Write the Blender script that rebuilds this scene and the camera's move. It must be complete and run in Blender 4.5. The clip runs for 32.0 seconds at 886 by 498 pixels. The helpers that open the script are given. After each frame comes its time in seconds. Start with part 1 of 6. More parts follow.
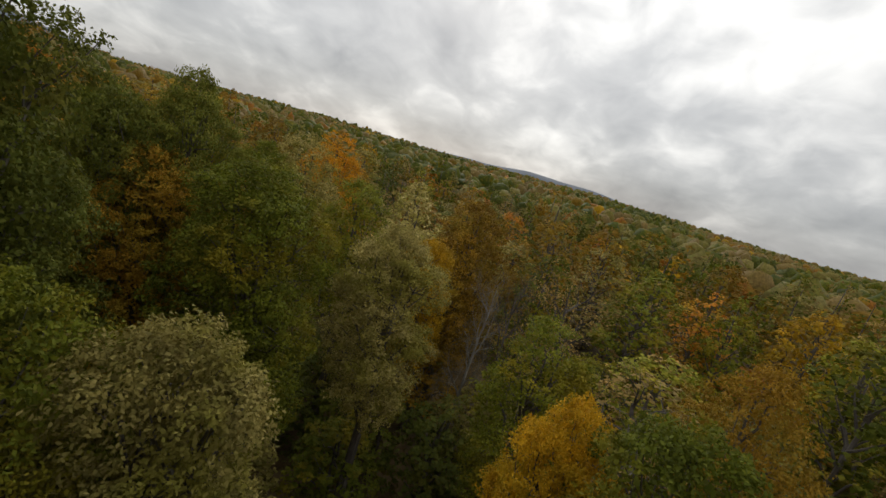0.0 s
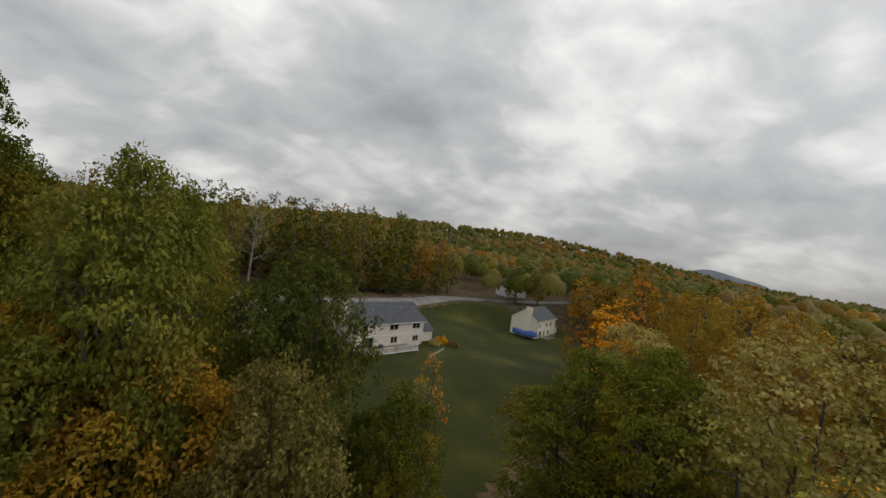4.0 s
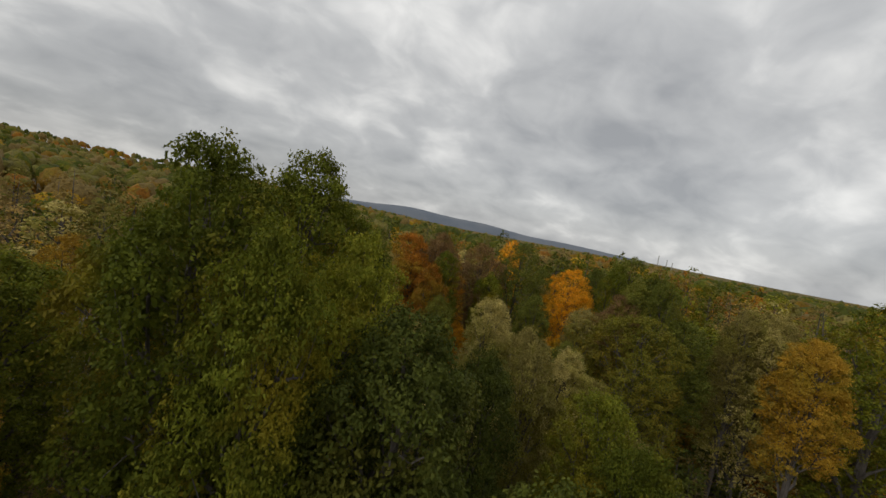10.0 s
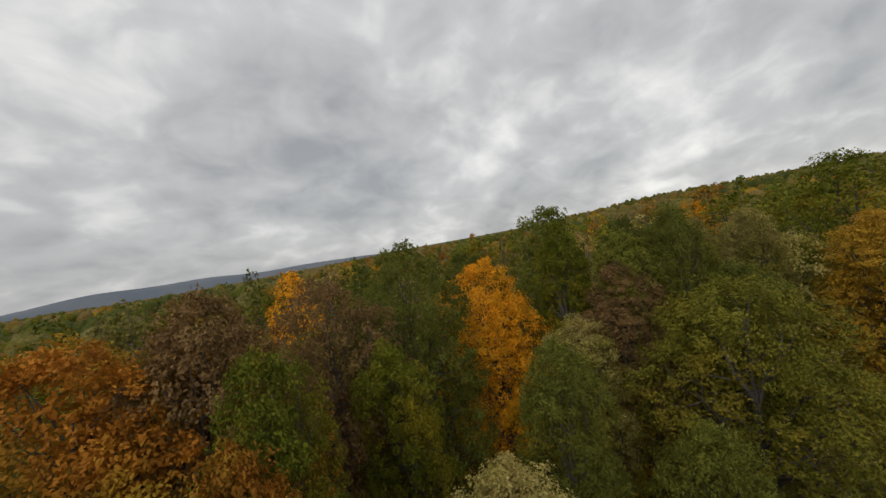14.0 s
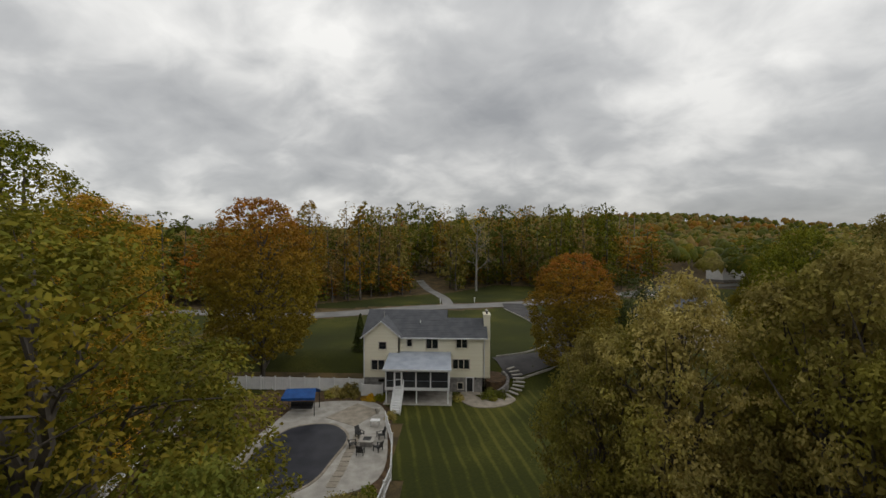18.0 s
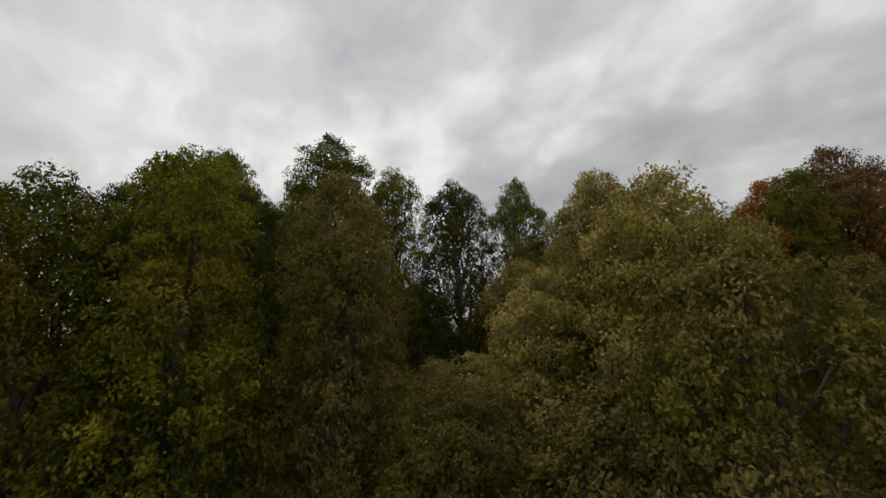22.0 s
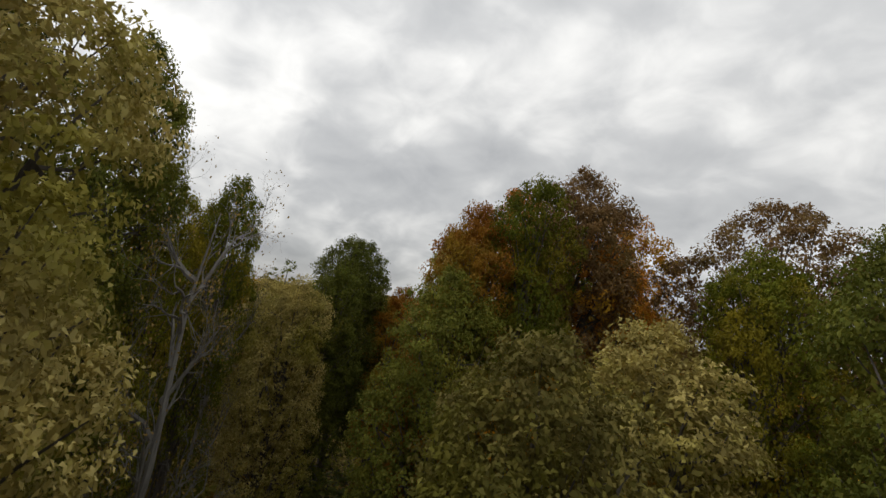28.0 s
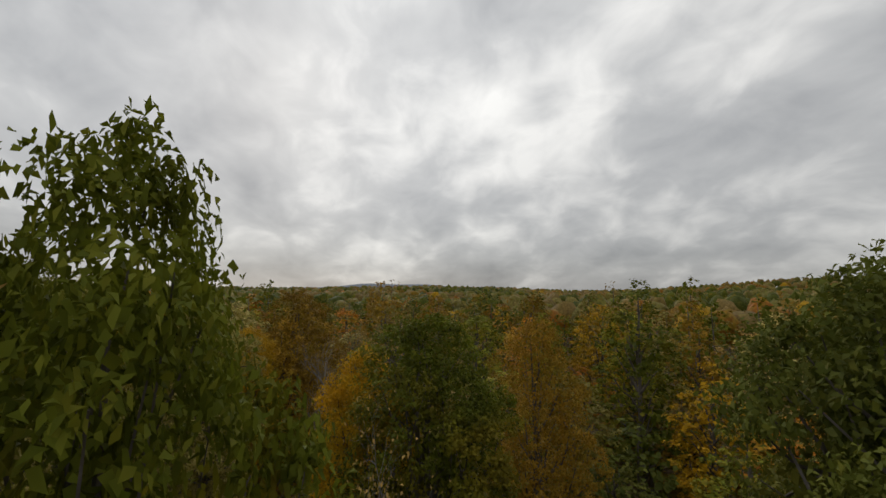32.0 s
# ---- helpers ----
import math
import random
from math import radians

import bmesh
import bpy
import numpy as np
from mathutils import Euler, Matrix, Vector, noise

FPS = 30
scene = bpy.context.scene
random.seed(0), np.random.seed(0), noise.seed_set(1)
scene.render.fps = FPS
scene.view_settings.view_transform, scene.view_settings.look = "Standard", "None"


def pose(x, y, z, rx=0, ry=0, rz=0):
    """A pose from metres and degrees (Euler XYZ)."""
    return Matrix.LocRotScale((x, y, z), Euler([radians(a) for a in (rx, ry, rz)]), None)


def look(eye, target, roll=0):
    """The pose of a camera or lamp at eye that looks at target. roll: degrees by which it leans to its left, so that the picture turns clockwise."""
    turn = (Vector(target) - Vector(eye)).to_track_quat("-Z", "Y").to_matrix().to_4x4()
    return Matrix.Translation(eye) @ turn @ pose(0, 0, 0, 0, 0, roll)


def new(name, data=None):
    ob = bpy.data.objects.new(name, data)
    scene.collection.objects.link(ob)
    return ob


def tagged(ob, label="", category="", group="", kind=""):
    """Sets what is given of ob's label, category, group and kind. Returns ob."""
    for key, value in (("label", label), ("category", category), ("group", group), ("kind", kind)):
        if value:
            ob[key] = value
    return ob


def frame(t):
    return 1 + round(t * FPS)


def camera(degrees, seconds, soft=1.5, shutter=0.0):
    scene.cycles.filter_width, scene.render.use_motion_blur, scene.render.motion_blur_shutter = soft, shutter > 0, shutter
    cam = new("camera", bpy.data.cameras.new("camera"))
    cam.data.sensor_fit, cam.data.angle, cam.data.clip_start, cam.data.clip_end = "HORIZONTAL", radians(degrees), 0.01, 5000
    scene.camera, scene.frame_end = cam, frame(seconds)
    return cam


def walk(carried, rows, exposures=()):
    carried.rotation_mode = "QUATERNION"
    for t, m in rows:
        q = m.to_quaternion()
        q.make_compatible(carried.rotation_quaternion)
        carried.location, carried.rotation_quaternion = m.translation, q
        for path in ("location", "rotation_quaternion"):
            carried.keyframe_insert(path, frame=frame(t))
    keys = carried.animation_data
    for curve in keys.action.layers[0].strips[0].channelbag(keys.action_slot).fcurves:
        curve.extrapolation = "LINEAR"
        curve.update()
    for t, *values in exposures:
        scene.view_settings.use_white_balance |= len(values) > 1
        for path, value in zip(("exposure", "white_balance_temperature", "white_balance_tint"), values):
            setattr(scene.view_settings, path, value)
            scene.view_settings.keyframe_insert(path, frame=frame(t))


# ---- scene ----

# ================= camera =================
cam = camera(95.0, 32.0, soft=1.5)


def aim(eye, yaw, pitch, roll):
    a, b = radians(yaw), radians(pitch)
    way = Vector((-math.sin(a) * math.cos(b), math.cos(a) * math.cos(b), math.sin(b)))
    return look(eye, Vector(eye) + way, roll)


PATH = [
    (0, (28.22, -57.08, 24.00), -96.63, -12.90, 16.42),
    (0.5, (30.99, -59.81, 23.51), -91.59, -10.71, 16.71),
    (1, (34.20, -61.66, 22.83), -80.87, -8.10, 14.88),
    (1.5, (37.69, -62.68, 22.21), -66.67, -6.30, 13.12),
    (2, (40.35, -63.62, 22.11), -53.54, -4.62, 11.81),
    (2.5, (43.00, -62.80, 22.30), -43.95, -2.16, 10.02),
    (3, (45.60, -61.30, 22.60), -35.41, -2.60, 5.81),
    (3.5, (48.00, -59.30, 23.00), -26.78, -1.90, 4.18),
    (4, (50.20, -57.00, 23.50), -12.68, -0.65, 8.04),
    (4.5, (52.00, -54.60, 24.00), 0.64, -1.49, 12.77),
    (5.5, (54.60, -52.00, 24.90), 17.00, -2.50, 12.50),
    (6.5, (55.26, -49.35, 25.72), 35.54, -4.39, 11.69),
    (7, (54.36, -44.83, 25.16), 47.85, -3.26, 10.02),
    (7.5, (52.98, -40.53, 25.00), 62.18, -3.43, 10.27),
    (8, (50.91, -36.62, 25.09), 74.89, -2.66, 15.39),
    (8.5, (48.59, -33.35, 25.47), 101.21, -3.53, 18.11),
    (9, (45.83, -31.32, 25.86), 118.70, -4.22, 19.28),
    (9.5, (43.11, -30.45, 26.13), 131.97, -3.22, 14.94),
    (10, (40.41, -30.91, 26.02), 140.24, -4.04, 10.87),
    (10.5, (37.88, -32.28, 25.70), 147.45, -2.04, 7.27),
    (11, (35.52, -34.42, 25.45), 150.22, -0.30, 6.44),
    (11.5, (33.47, -37.09, 25.34), 151.14, 1.05, 7.12),
    (12, (31.64, -40.31, 25.40), 150.71, 0.61, 6.05),
    (12.5, (30.06, -43.92, 25.29), 143.09, 0.98, -1.57),
    (13, (28.15, -47.44, 25.13), 130.18, 0.71, -9.74),
    (13.5, (25.95, -50.51, 25.07), 117.07, 0.09, -14.49),
    (14, (23.35, -53.01, 24.96), 104.57, -1.43, -10.46),
    (14.5, (20.13, -54.67, 24.86), 87.46, -1.20, -6.91),
    (15, (16.96, -55.86, 24.86), 69.15, -0.21, -6.08),
    (15.5, (14.02, -56.52, 24.19), 46.66, 2.34, -8.82),
    (16.5, (11.40, -57.00, 22.30), 24.00, 0.50, -4.50),
    (17.5, (13.16, -55.60, 20.96), 4.00, -1.26, 0.23),
    (18, (12.61, -53.51, 20.41), 2.30, -1.45, 0.15),
    (18.5, (11.92, -50.71, 19.73), -3.64, -0.40, -2.18),
    (19, (11.23, -47.18, 19.36), -17.45, -0.01, -6.19),
    (19.5, (10.47, -44.29, 18.86), -39.56, 2.94, -6.15),
    (20, (11.36, -41.33, 18.66), -64.44, 6.06, -7.16),
    (20.5, (12.74, -39.11, 18.38), -90.45, 6.87, -9.40),
    (21, (13.67, -37.29, 17.71), -113.07, 8.06, -6.14),
    (21.5, (14.55, -36.14, 17.05), -123.61, 10.57, -3.72),
    (22, (15.36, -35.31, 16.48), -136.77, 11.89, -2.65),
    (22.5, (15.99, -34.80, 16.19), -147.98, 13.88, -3.19),
    (23, (16.43, -34.50, 16.14), -157.02, 14.58, -3.75),
    (23.5, (16.59, -34.40, 16.33), -168.82, 13.01, -0.47),
    (24, (16.61, -34.46, 16.61), -177.54, 10.06, 2.81),
    (24.5, (16.63, -34.71, 16.78), -180.77, 6.47, 3.31),
    (25, (16.60, -35.27, 16.90), -193.38, 6.72, -2.98),
    (25.5, (16.32, -36.10, 16.89), -194.95, 6.83, -9.66),
    (26, (15.63, -37.11, 16.75), -192.80, 6.59, -1.88),
    (26.5, (14.75, -38.36, 16.54), -187.69, 8.73, 7.16),
    (27.5, (12.50, -43.60, 17.60), -171.00, 9.00, 8.00),
    (28.5, (17.01, -48.36, 18.49), -153.68, 9.15, 8.62),
    (29, (17.45, -50.03, 18.80), -148.23, 8.77, 1.21),
    (29.5, (18.01, -51.70, 19.11), -144.78, 8.22, 2.56),
    (30, (18.58, -53.27, 19.56), -140.28, 7.57, 4.00),
    (30.5, (19.57, -54.79, 20.02), -129.63, 6.12, 4.76),
    (31, (20.80, -56.28, 20.33), -122.33, 5.58, 2.43),
    (31.5, (22.48, -57.74, 20.71), -119.70, 5.98, 1.13),
    (32, (24.16, -59.18, 21.13), -115.58, 5.69, 0.22),
]
walk(cam, [(t, aim(eye, yaw, pitch, roll)) for t, eye, yaw, pitch, roll in PATH],
     ((0.0, 0.14), (3.0, 0.0), (7.0, -0.06), (15.0, -0.04), (18.5, -0.06), (20.5, -0.10), (22.0, -0.22), (24.0, -0.14), (26.5, 0.0), (28.6, 0.08), (30.0, 0.10), (31.0, -0.14), (32.0, -0.16)))

# ================= sky and sun =================
SUN_WAY = Vector((0.88, -0.03, 0.46)).normalized()


def build_sky():
    world = bpy.data.worlds.new("overcast_sky")
    scene.world = world
    world.use_nodes = True
    nt = world.node_tree
    nt.nodes.clear()
    N, L = nt.nodes.new, nt.links.new
    out, bg = N("ShaderNodeOutputWorld"), N("ShaderNodeBackground")
    L(bg.outputs[0], out.inputs[0])
    tc, sep = N("ShaderNodeTexCoord"), N("ShaderNodeSeparateXYZ")
    L(tc.outputs["Generated"], sep.inputs[0])

    def m(op, a, b=None, clamp=False):
        n = N("ShaderNodeMath")
        n.operation, n.use_clamp = op, clamp
        for k, v in enumerate((a, b)):
            if v is None:
                continue
            if isinstance(v, (int, float)):
                n.inputs[k].default_value = v
            else:
                L(v, n.inputs[k])
        return n.outputs[0]

    up = m("MAXIMUM", sep.outputs[2], 0.0)
    deep = m("ADD", up, 0.45)
    px, py = m("DIVIDE", sep.outputs[0], deep), m("DIVIDE", sep.outputs[1], deep)
    comb = N("ShaderNodeCombineXYZ")
    L(px, comb.inputs[0]), L(py, comb.inputs[1])

    def noise_tex(scale, detail, rough, dist, off):
        mp = N("ShaderNodeMapping")
        mp.inputs["Location"].default_value = (off, off * 0.7, 0.3)
        mp.inputs["Rotation"].default_value = (0, 0, 0.6)
        mp.inputs["Scale"].default_value = (1.0, 1.15, 1.0)
        L(comb.outputs[0], mp.inputs[0])
        n = N("ShaderNodeTexNoise")
        n.inputs["Scale"].default_value, n.inputs["Detail"].default_value = scale, detail
        n.inputs["Roughness"].default_value, n.inputs["Distortion"].default_value = rough, dist
        L(mp.outputs[0], n.inputs["Vector"])
        return n.outputs["Fac"]

    big, small = noise_tex(1.9, 4, 0.45, 0.25, 3.1), noise_tex(5.6, 5, 0.5, 0.35, 8.7)
    mix = m("ADD", m("MULTIPLY", big, 0.62), m("MULTIPLY", small, 0.38))
    ramp = N("ShaderNodeValToRGB")
    e = ramp.color_ramp.elements
    e[0].position, e[0].color = 0.31, (0.40, 0.41, 0.425, 1)
    e[1].position, e[1].color = 0.66, (1.02, 1.01, 0.98, 1)
    mid = e.new(0.50)
    mid.color = (0.63, 0.635, 0.635, 1)
    L(mix, ramp.inputs[0])
    # the cloud is thinner, so brighter, round the hidden sun and overhead
    dot = N("ShaderNodeVectorMath")
    dot.operation = "DOT_PRODUCT"
    L(tc.outputs["Generated"], dot.inputs[0])
    dot.inputs[1].default_value = SUN_WAY
    near = m("POWER", m("MAXIMUM", dot.outputs["Value"], 0.0), 7.0)
    west = m("MULTIPLY", m("MAXIMUM", m("MULTIPLY", sep.outputs[0], -1.0), 0.0), m("MAXIMUM", m("SUBTRACT", 0.30, up), 0.0))
    lift = m("ADD", m("ADD", m("ADD", 0.60, m("MULTIPLY", m("POWER", up, 0.7), 0.70)), m("MULTIPLY", near, 0.29)), m("MULTIPLY", west, 1.1))
    sc = N("ShaderNodeVectorMath")
    sc.operation = "SCALE"
    L(ramp.outputs[0], sc.inputs[0]), L(lift, sc.inputs["Scale"])
    sky = N("ShaderNodeTexSky")
    sky.sky_type, sky.sun_disc = "NISHITA", False
    sky.sun_elevation, sky.sun_rotation = math.asin(SUN_WAY.z), math.atan2(SUN_WAY.x, SUN_WAY.y)
    dim = N("ShaderNodeVectorMath")
    dim.operation = "SCALE"
    L(sky.outputs[0], dim.inputs[0])
    dim.inputs["Scale"].default_value = 0.08
    mx = N("ShaderNodeMix")
    mx.data_type = "RGBA"
    mx.inputs[0].default_value = 0.06
    L(sc.outputs[0], mx.inputs[6]), L(dim.outputs[0], mx.inputs[7])
    L(mx.outputs[2], bg.inputs[0])
    bg.inputs[1].default_value = 1.0


build_sky()
sun_data = bpy.data.lights.new("sun", "SUN")
sun_data.energy, sun_data.angle, sun_data.color = 0.7, radians(25), (1.0, 0.97, 0.92)
sun = new("sun", sun_data)
sun.matrix_world = look(SUN_WAY * 200, (0, 0, 0))

# ================= materials =================


def material(name, rough=0.8, metal=0.0, spec=0.4):
    mat = bpy.data.materials.new(name)
    mat.use_nodes = True
    nt = mat.node_tree
    b = nt.nodes["Principled BSDF"]
    b.inputs["Roughness"].default_value, b.inputs["Metallic"].default_value = rough, metal
    b.inputs["Specular IOR Level"].default_value = spec
    return mat, nt, b


def surface(name, base, other, scale=3.0, fine=40.0, rough=0.8, bump=0.15, metal=0.0, spec=0.4, amount=0.6, stretch=(1, 1, 1)):
    """Two colours in blotches, a finer grain over them, and relief."""
    mat, nt, b = material(name, rough, metal, spec)
    N, L = nt.nodes.new, nt.links.new
    tc, mp = N("ShaderNodeTexCoord"), N("ShaderNodeMapping")
    mp.inputs["Scale"].default_value = stretch
    L(tc.outputs["Object"], mp.inputs[0])
    n1, n2 = N("ShaderNodeTexNoise"), N("ShaderNodeTexNoise")
    n1.inputs["Scale"].default_value, n1.inputs["Detail"].default_value = scale, 6
    n2.inputs["Scale"].default_value, n2.inputs["Detail"].default_value = fine, 3
    L(mp.outputs[0], n1.inputs["Vector"]), L(mp.outputs[0], n2.inputs["Vector"])
    r = N("ShaderNodeValToRGB")
    r.color_ramp.elements[0].position, r.color_ramp.elements[1].position = 0.5 - amount / 4, 0.5 + amount / 4
    r.color_ramp.elements[0].color, r.color_ramp.elements[1].color = (*base, 1), (*other, 1)
    add = N("ShaderNodeMath")
    add.operation = "MULTIPLY_ADD"
    L(n2.outputs["Fac"], add.inputs[0])
    add.inputs[1].default_value = 0.35
    sub = N("ShaderNodeMath")
    sub.operation = "SUBTRACT"
    L(n1.outputs["Fac"], sub.inputs[0])
    sub.inputs[1].default_value = 0.175
    L(sub.outputs[0], add.inputs[2])
    L(add.outputs[0], r.inputs[0])
    L(r.outputs[0], b.inputs["Base Color"])
    if bump:
        bp = N("ShaderNodeBump")
        bp.inputs["Strength"].default_value, bp.inputs["Distance"].default_value = bump, 0.03
        L(n2.outputs["Fac"], bp.inputs["Height"])
        L(bp.outputs[0], b.inputs["Normal"])
    return mat


def leaf_material(name, colours, patch=(0.3, 0.2, 0.03), patch_amount=0.0, under=0.3, gloss=0.45, turned=None):
    """Leaves: each one its own tone, patches of turned colour in the crown, light shining through."""
    mat, nt, b = material(name, gloss + 0.2, 0.0, 0.12)
    N, L = nt.nodes.new, nt.links.new
    geo, info = N("ShaderNodeNewGeometry"), N("ShaderNodeObjectInfo")
    r = N("ShaderNodeValToRGB")
    el = r.color_ramp.elements
    el[0].color, el[1].color = (*colours[0], 1), (*colours[-1], 1)
    for k, c in enumerate(colours[1:-1]):
        el.new((k + 1) / (len(colours) - 1)).color = (*c, 1)
    mixv = N("ShaderNodeMath")
    mixv.operation = "MULTIPLY_ADD"
    L(geo.outputs["Random Per Island"], mixv.inputs[0])
    mixv.inputs[1].default_value = 0.5
    half = N("ShaderNodeMath")
    half.operation = "MULTIPLY"
    L(info.outputs["Random"], half.inputs[0])
    half.inputs[1].default_value = 0.45
    L(half.outputs[0], mixv.inputs[2])
    L(mixv.outputs[0], r.inputs[0])
    tc, n1 = N("ShaderNodeTexCoord"), N("ShaderNodeTexNoise")
    n1.inputs["Scale"].default_value, n1.inputs["Detail"].default_value = 0.34, 3
    L(tc.outputs["Object"], n1.inputs["Vector"])
    st = N("ShaderNodeMapRange")
    st.inputs["From Min"].default_value, st.inputs["From Max"].default_value = 0.60 - patch_amount * 0.3, 0.72 - patch_amount * 0.3
    st.inputs["To Max"].default_value = min(1.0, patch_amount * 1.6)
    L(n1.outputs["Fac"], st.inputs[0])
    mx = N("ShaderNodeMix")
    mx.data_type = "RGBA"
    L(st.outputs[0], mx.inputs[0]), L(r.outputs[0], mx.inputs[6])
    mx.inputs[7].default_value = (*patch, 1)
    col = mx.outputs[2]
    if turned:
        # the lower leaves of the crown have not yet turned red
        sp, low, add = N("ShaderNodeSeparateXYZ"), N("ShaderNodeMapRange"), N("ShaderNodeMath")
        L(tc.outputs["Object"], sp.inputs[0])
        add.operation = "MULTIPLY_ADD"
        L(n1.outputs["Fac"], add.inputs[0])
        add.inputs[1].default_value = 11.0
        L(sp.outputs[2], add.inputs[2])
        low.inputs["From Min"].default_value, low.inputs["From Max"].default_value = 24.0, 15.5
        L(add.outputs[0], low.inputs[0])
        mt = N("ShaderNodeMix")
        mt.data_type = "RGBA"
        L(low.outputs[0], mt.inputs[0]), L(col, mt.inputs[6])
        mt.inputs[7].default_value = (*turned, 1)
        col = mt.outputs[2]
    hs = N("ShaderNodeHueSaturation")
    v = N("ShaderNodeMapRange")
    v.inputs["To Min"].default_value, v.inputs["To Max"].default_value = 0.75, 1.3
    L(info.outputs["Random"], v.inputs[0])
    n2 = N("ShaderNodeTexNoise")
    n2.inputs["Scale"].default_value, n2.inputs["Detail"].default_value = 1.3, 2
    L(tc.outputs["Object"], n2.inputs["Vector"])
    tone = N("ShaderNodeMapRange")
    tone.inputs["From Min"].default_value, tone.inputs["From Max"].default_value = 0.3, 0.7
    tone.inputs["To Min"].default_value, tone.inputs["To Max"].default_value = 0.68, 1.32
    L(n2.outputs["Fac"], tone.inputs[0])
    both = N("ShaderNodeMath")
    both.operation = "MULTIPLY"
    L(v.outputs[0], both.inputs[0]), L(tone.outputs[0], both.inputs[1])
    L(both.outputs[0], hs.inputs["Value"])
    L(col, hs.inputs["Color"])
    L(hs.outputs[0], b.inputs["Base Color"])
    tr = N("ShaderNodeBsdfTranslucent")
    L(hs.outputs[0], tr.inputs[0])
    ms = N("ShaderNodeMixShader")
    ms.inputs[0].default_value = under
    out = nt.nodes["Material Output"]
    L(b.outputs[0], ms.inputs[1]), L(tr.outputs[0], ms.inputs[2]), L(ms.outputs[0], out.inputs[0])
    return mat


LEAF = {
    "green": leaf_material("leaf_green", [(0.081, 0.103, 0.009), (0.157, 0.171, 0.014), (0.268, 0.239, 0.024)], (0.372, 0.251, 0.018), 0.30),
    "dark": leaf_material("leaf_dark_green", [(0.070, 0.089, 0.013), (0.129, 0.142, 0.021), (0.200, 0.182, 0.028)], (0.282, 0.194, 0.024), 0.15),
    "tan": leaf_material("leaf_tan_oak", [(0.170, 0.152, 0.032), (0.335, 0.268, 0.074), (0.52, 0.43, 0.165)], (0.22, 0.205, 0.022), 0.42),
    "yellow": leaf_material("leaf_yellow", [(0.394, 0.242, 0.012), (0.616, 0.352, 0.014), (0.789, 0.462, 0.024)], (0.296, 0.242, 0.020), 0.3),
    "amber": leaf_material("leaf_amber", [(0.235, 0.135, 0.014), (0.335, 0.19, 0.018), (0.44, 0.275, 0.03)], (0.26, 0.20, 0.022), 0.35),
    "orange": leaf_material("leaf_orange", [(0.423, 0.187, 0.010), (0.611, 0.275, 0.011), (0.729, 0.374, 0.020)], (0.376, 0.264, 0.020), 0.2),
    "rust": leaf_material("leaf_rust", [(0.308, 0.137, 0.018), (0.443, 0.171, 0.019), (0.517, 0.239, 0.024)], (0.358, 0.251, 0.024), 0.45),
    "maroon": leaf_material("leaf_maroon", [(0.158, 0.096, 0.042), (0.228, 0.134, 0.052), (0.30, 0.190, 0.064)], (0.240, 0.176, 0.046), 0.3),
    "dusk": leaf_material("leaf_withered", [(0.239, 0.168, 0.055), (0.338, 0.226, 0.067), (0.439, 0.273, 0.072)], (0.301, 0.232, 0.040), 0.25),
    "needle": leaf_material("leaf_needles", [(0.034, 0.046, 0.013), (0.056, 0.070, 0.017), (0.084, 0.100, 0.022)], (0.067, 0.060, 0.014), 0.1, 0.1),
    "turning": leaf_material("leaf_turning", [(0.064, 0.076, 0.010), (0.125, 0.126, 0.014), (0.21, 0.170, 0.020)], (0.25, 0.160, 0.016), 0.28),
    "maple": leaf_material("leaf_maple", [(0.262, 0.096, 0.015), (0.345, 0.132, 0.018), (0.425, 0.190, 0.024)], (0.330, 0.195, 0.018), 0.42, turned=(0.215, 0.158, 0.016)),
}
BARK = surface("bark", (0.055, 0.045, 0.036), (0.15, 0.13, 0.11), 1.5, 14, 0.9, 0.5, stretch=(1, 1, 0.25))
PALE_BARK = surface("pale_bark", (0.15, 0.135, 0.115), (0.31, 0.29, 0.26), 1.5, 12, 0.85, 0.3, stretch=(1, 1, 0.3))
LITTER = surface("leaf_litter", (0.05, 0.036, 0.014), (0.14, 0.092, 0.034), 0.35, 5, 0.95, 0.6)
SIDING = surface("cream_siding", (0.80, 0.74, 0.57), (0.85, 0.80, 0.63), 0.6, 9, 0.6, 0.05, stretch=(0.2, 0.2, 8))
SIDING_GREY = surface("pale_siding", (0.66, 0.60, 0.53), (0.74, 0.68, 0.61), 0.6, 9, 0.6, 0.05, stretch=(0.2, 0.2, 8))
WHITE_SIDING = surface("white_siding", (0.68, 0.67, 0.66), (0.77, 0.76, 0.75), 0.6, 9, 0.6, 0.05, stretch=(0.2, 0.2, 8))
SHINGLE = surface("roof_shingle", (0.075, 0.078, 0.086), (0.105, 0.108, 0.116), 1.1, 16, 0.9, 0.4)
PORCH_METAL = surface("porch_roofing", (0.28, 0.31, 0.36), (0.38, 0.41, 0.46), 0.8, 12, 0.45, 0.1)
WHITE = surface("white_vinyl", (0.70, 0.70, 0.69), (0.80, 0.80, 0.79), 1.0, 15, 0.5, 0.03)
STONE = surface("foundation_stone", (0.17, 0.16, 0.15), (0.33, 0.31, 0.29), 2.2, 12, 0.9, 0.4)
PAVER = surface("paver", (0.22, 0.19, 0.145), (0.34, 0.295, 0.235), 1.2, 14, 0.9, 0.3)
ASPHALT = surface("asphalt", (0.047, 0.044, 0.044), (0.085, 0.080, 0.078), 0.35, 30, 0.9, 0.3)
ROADWAY = surface("worn_road", (0.17, 0.165, 0.155), (0.25, 0.24, 0.225), 0.25, 25, 0.9, 0.3)
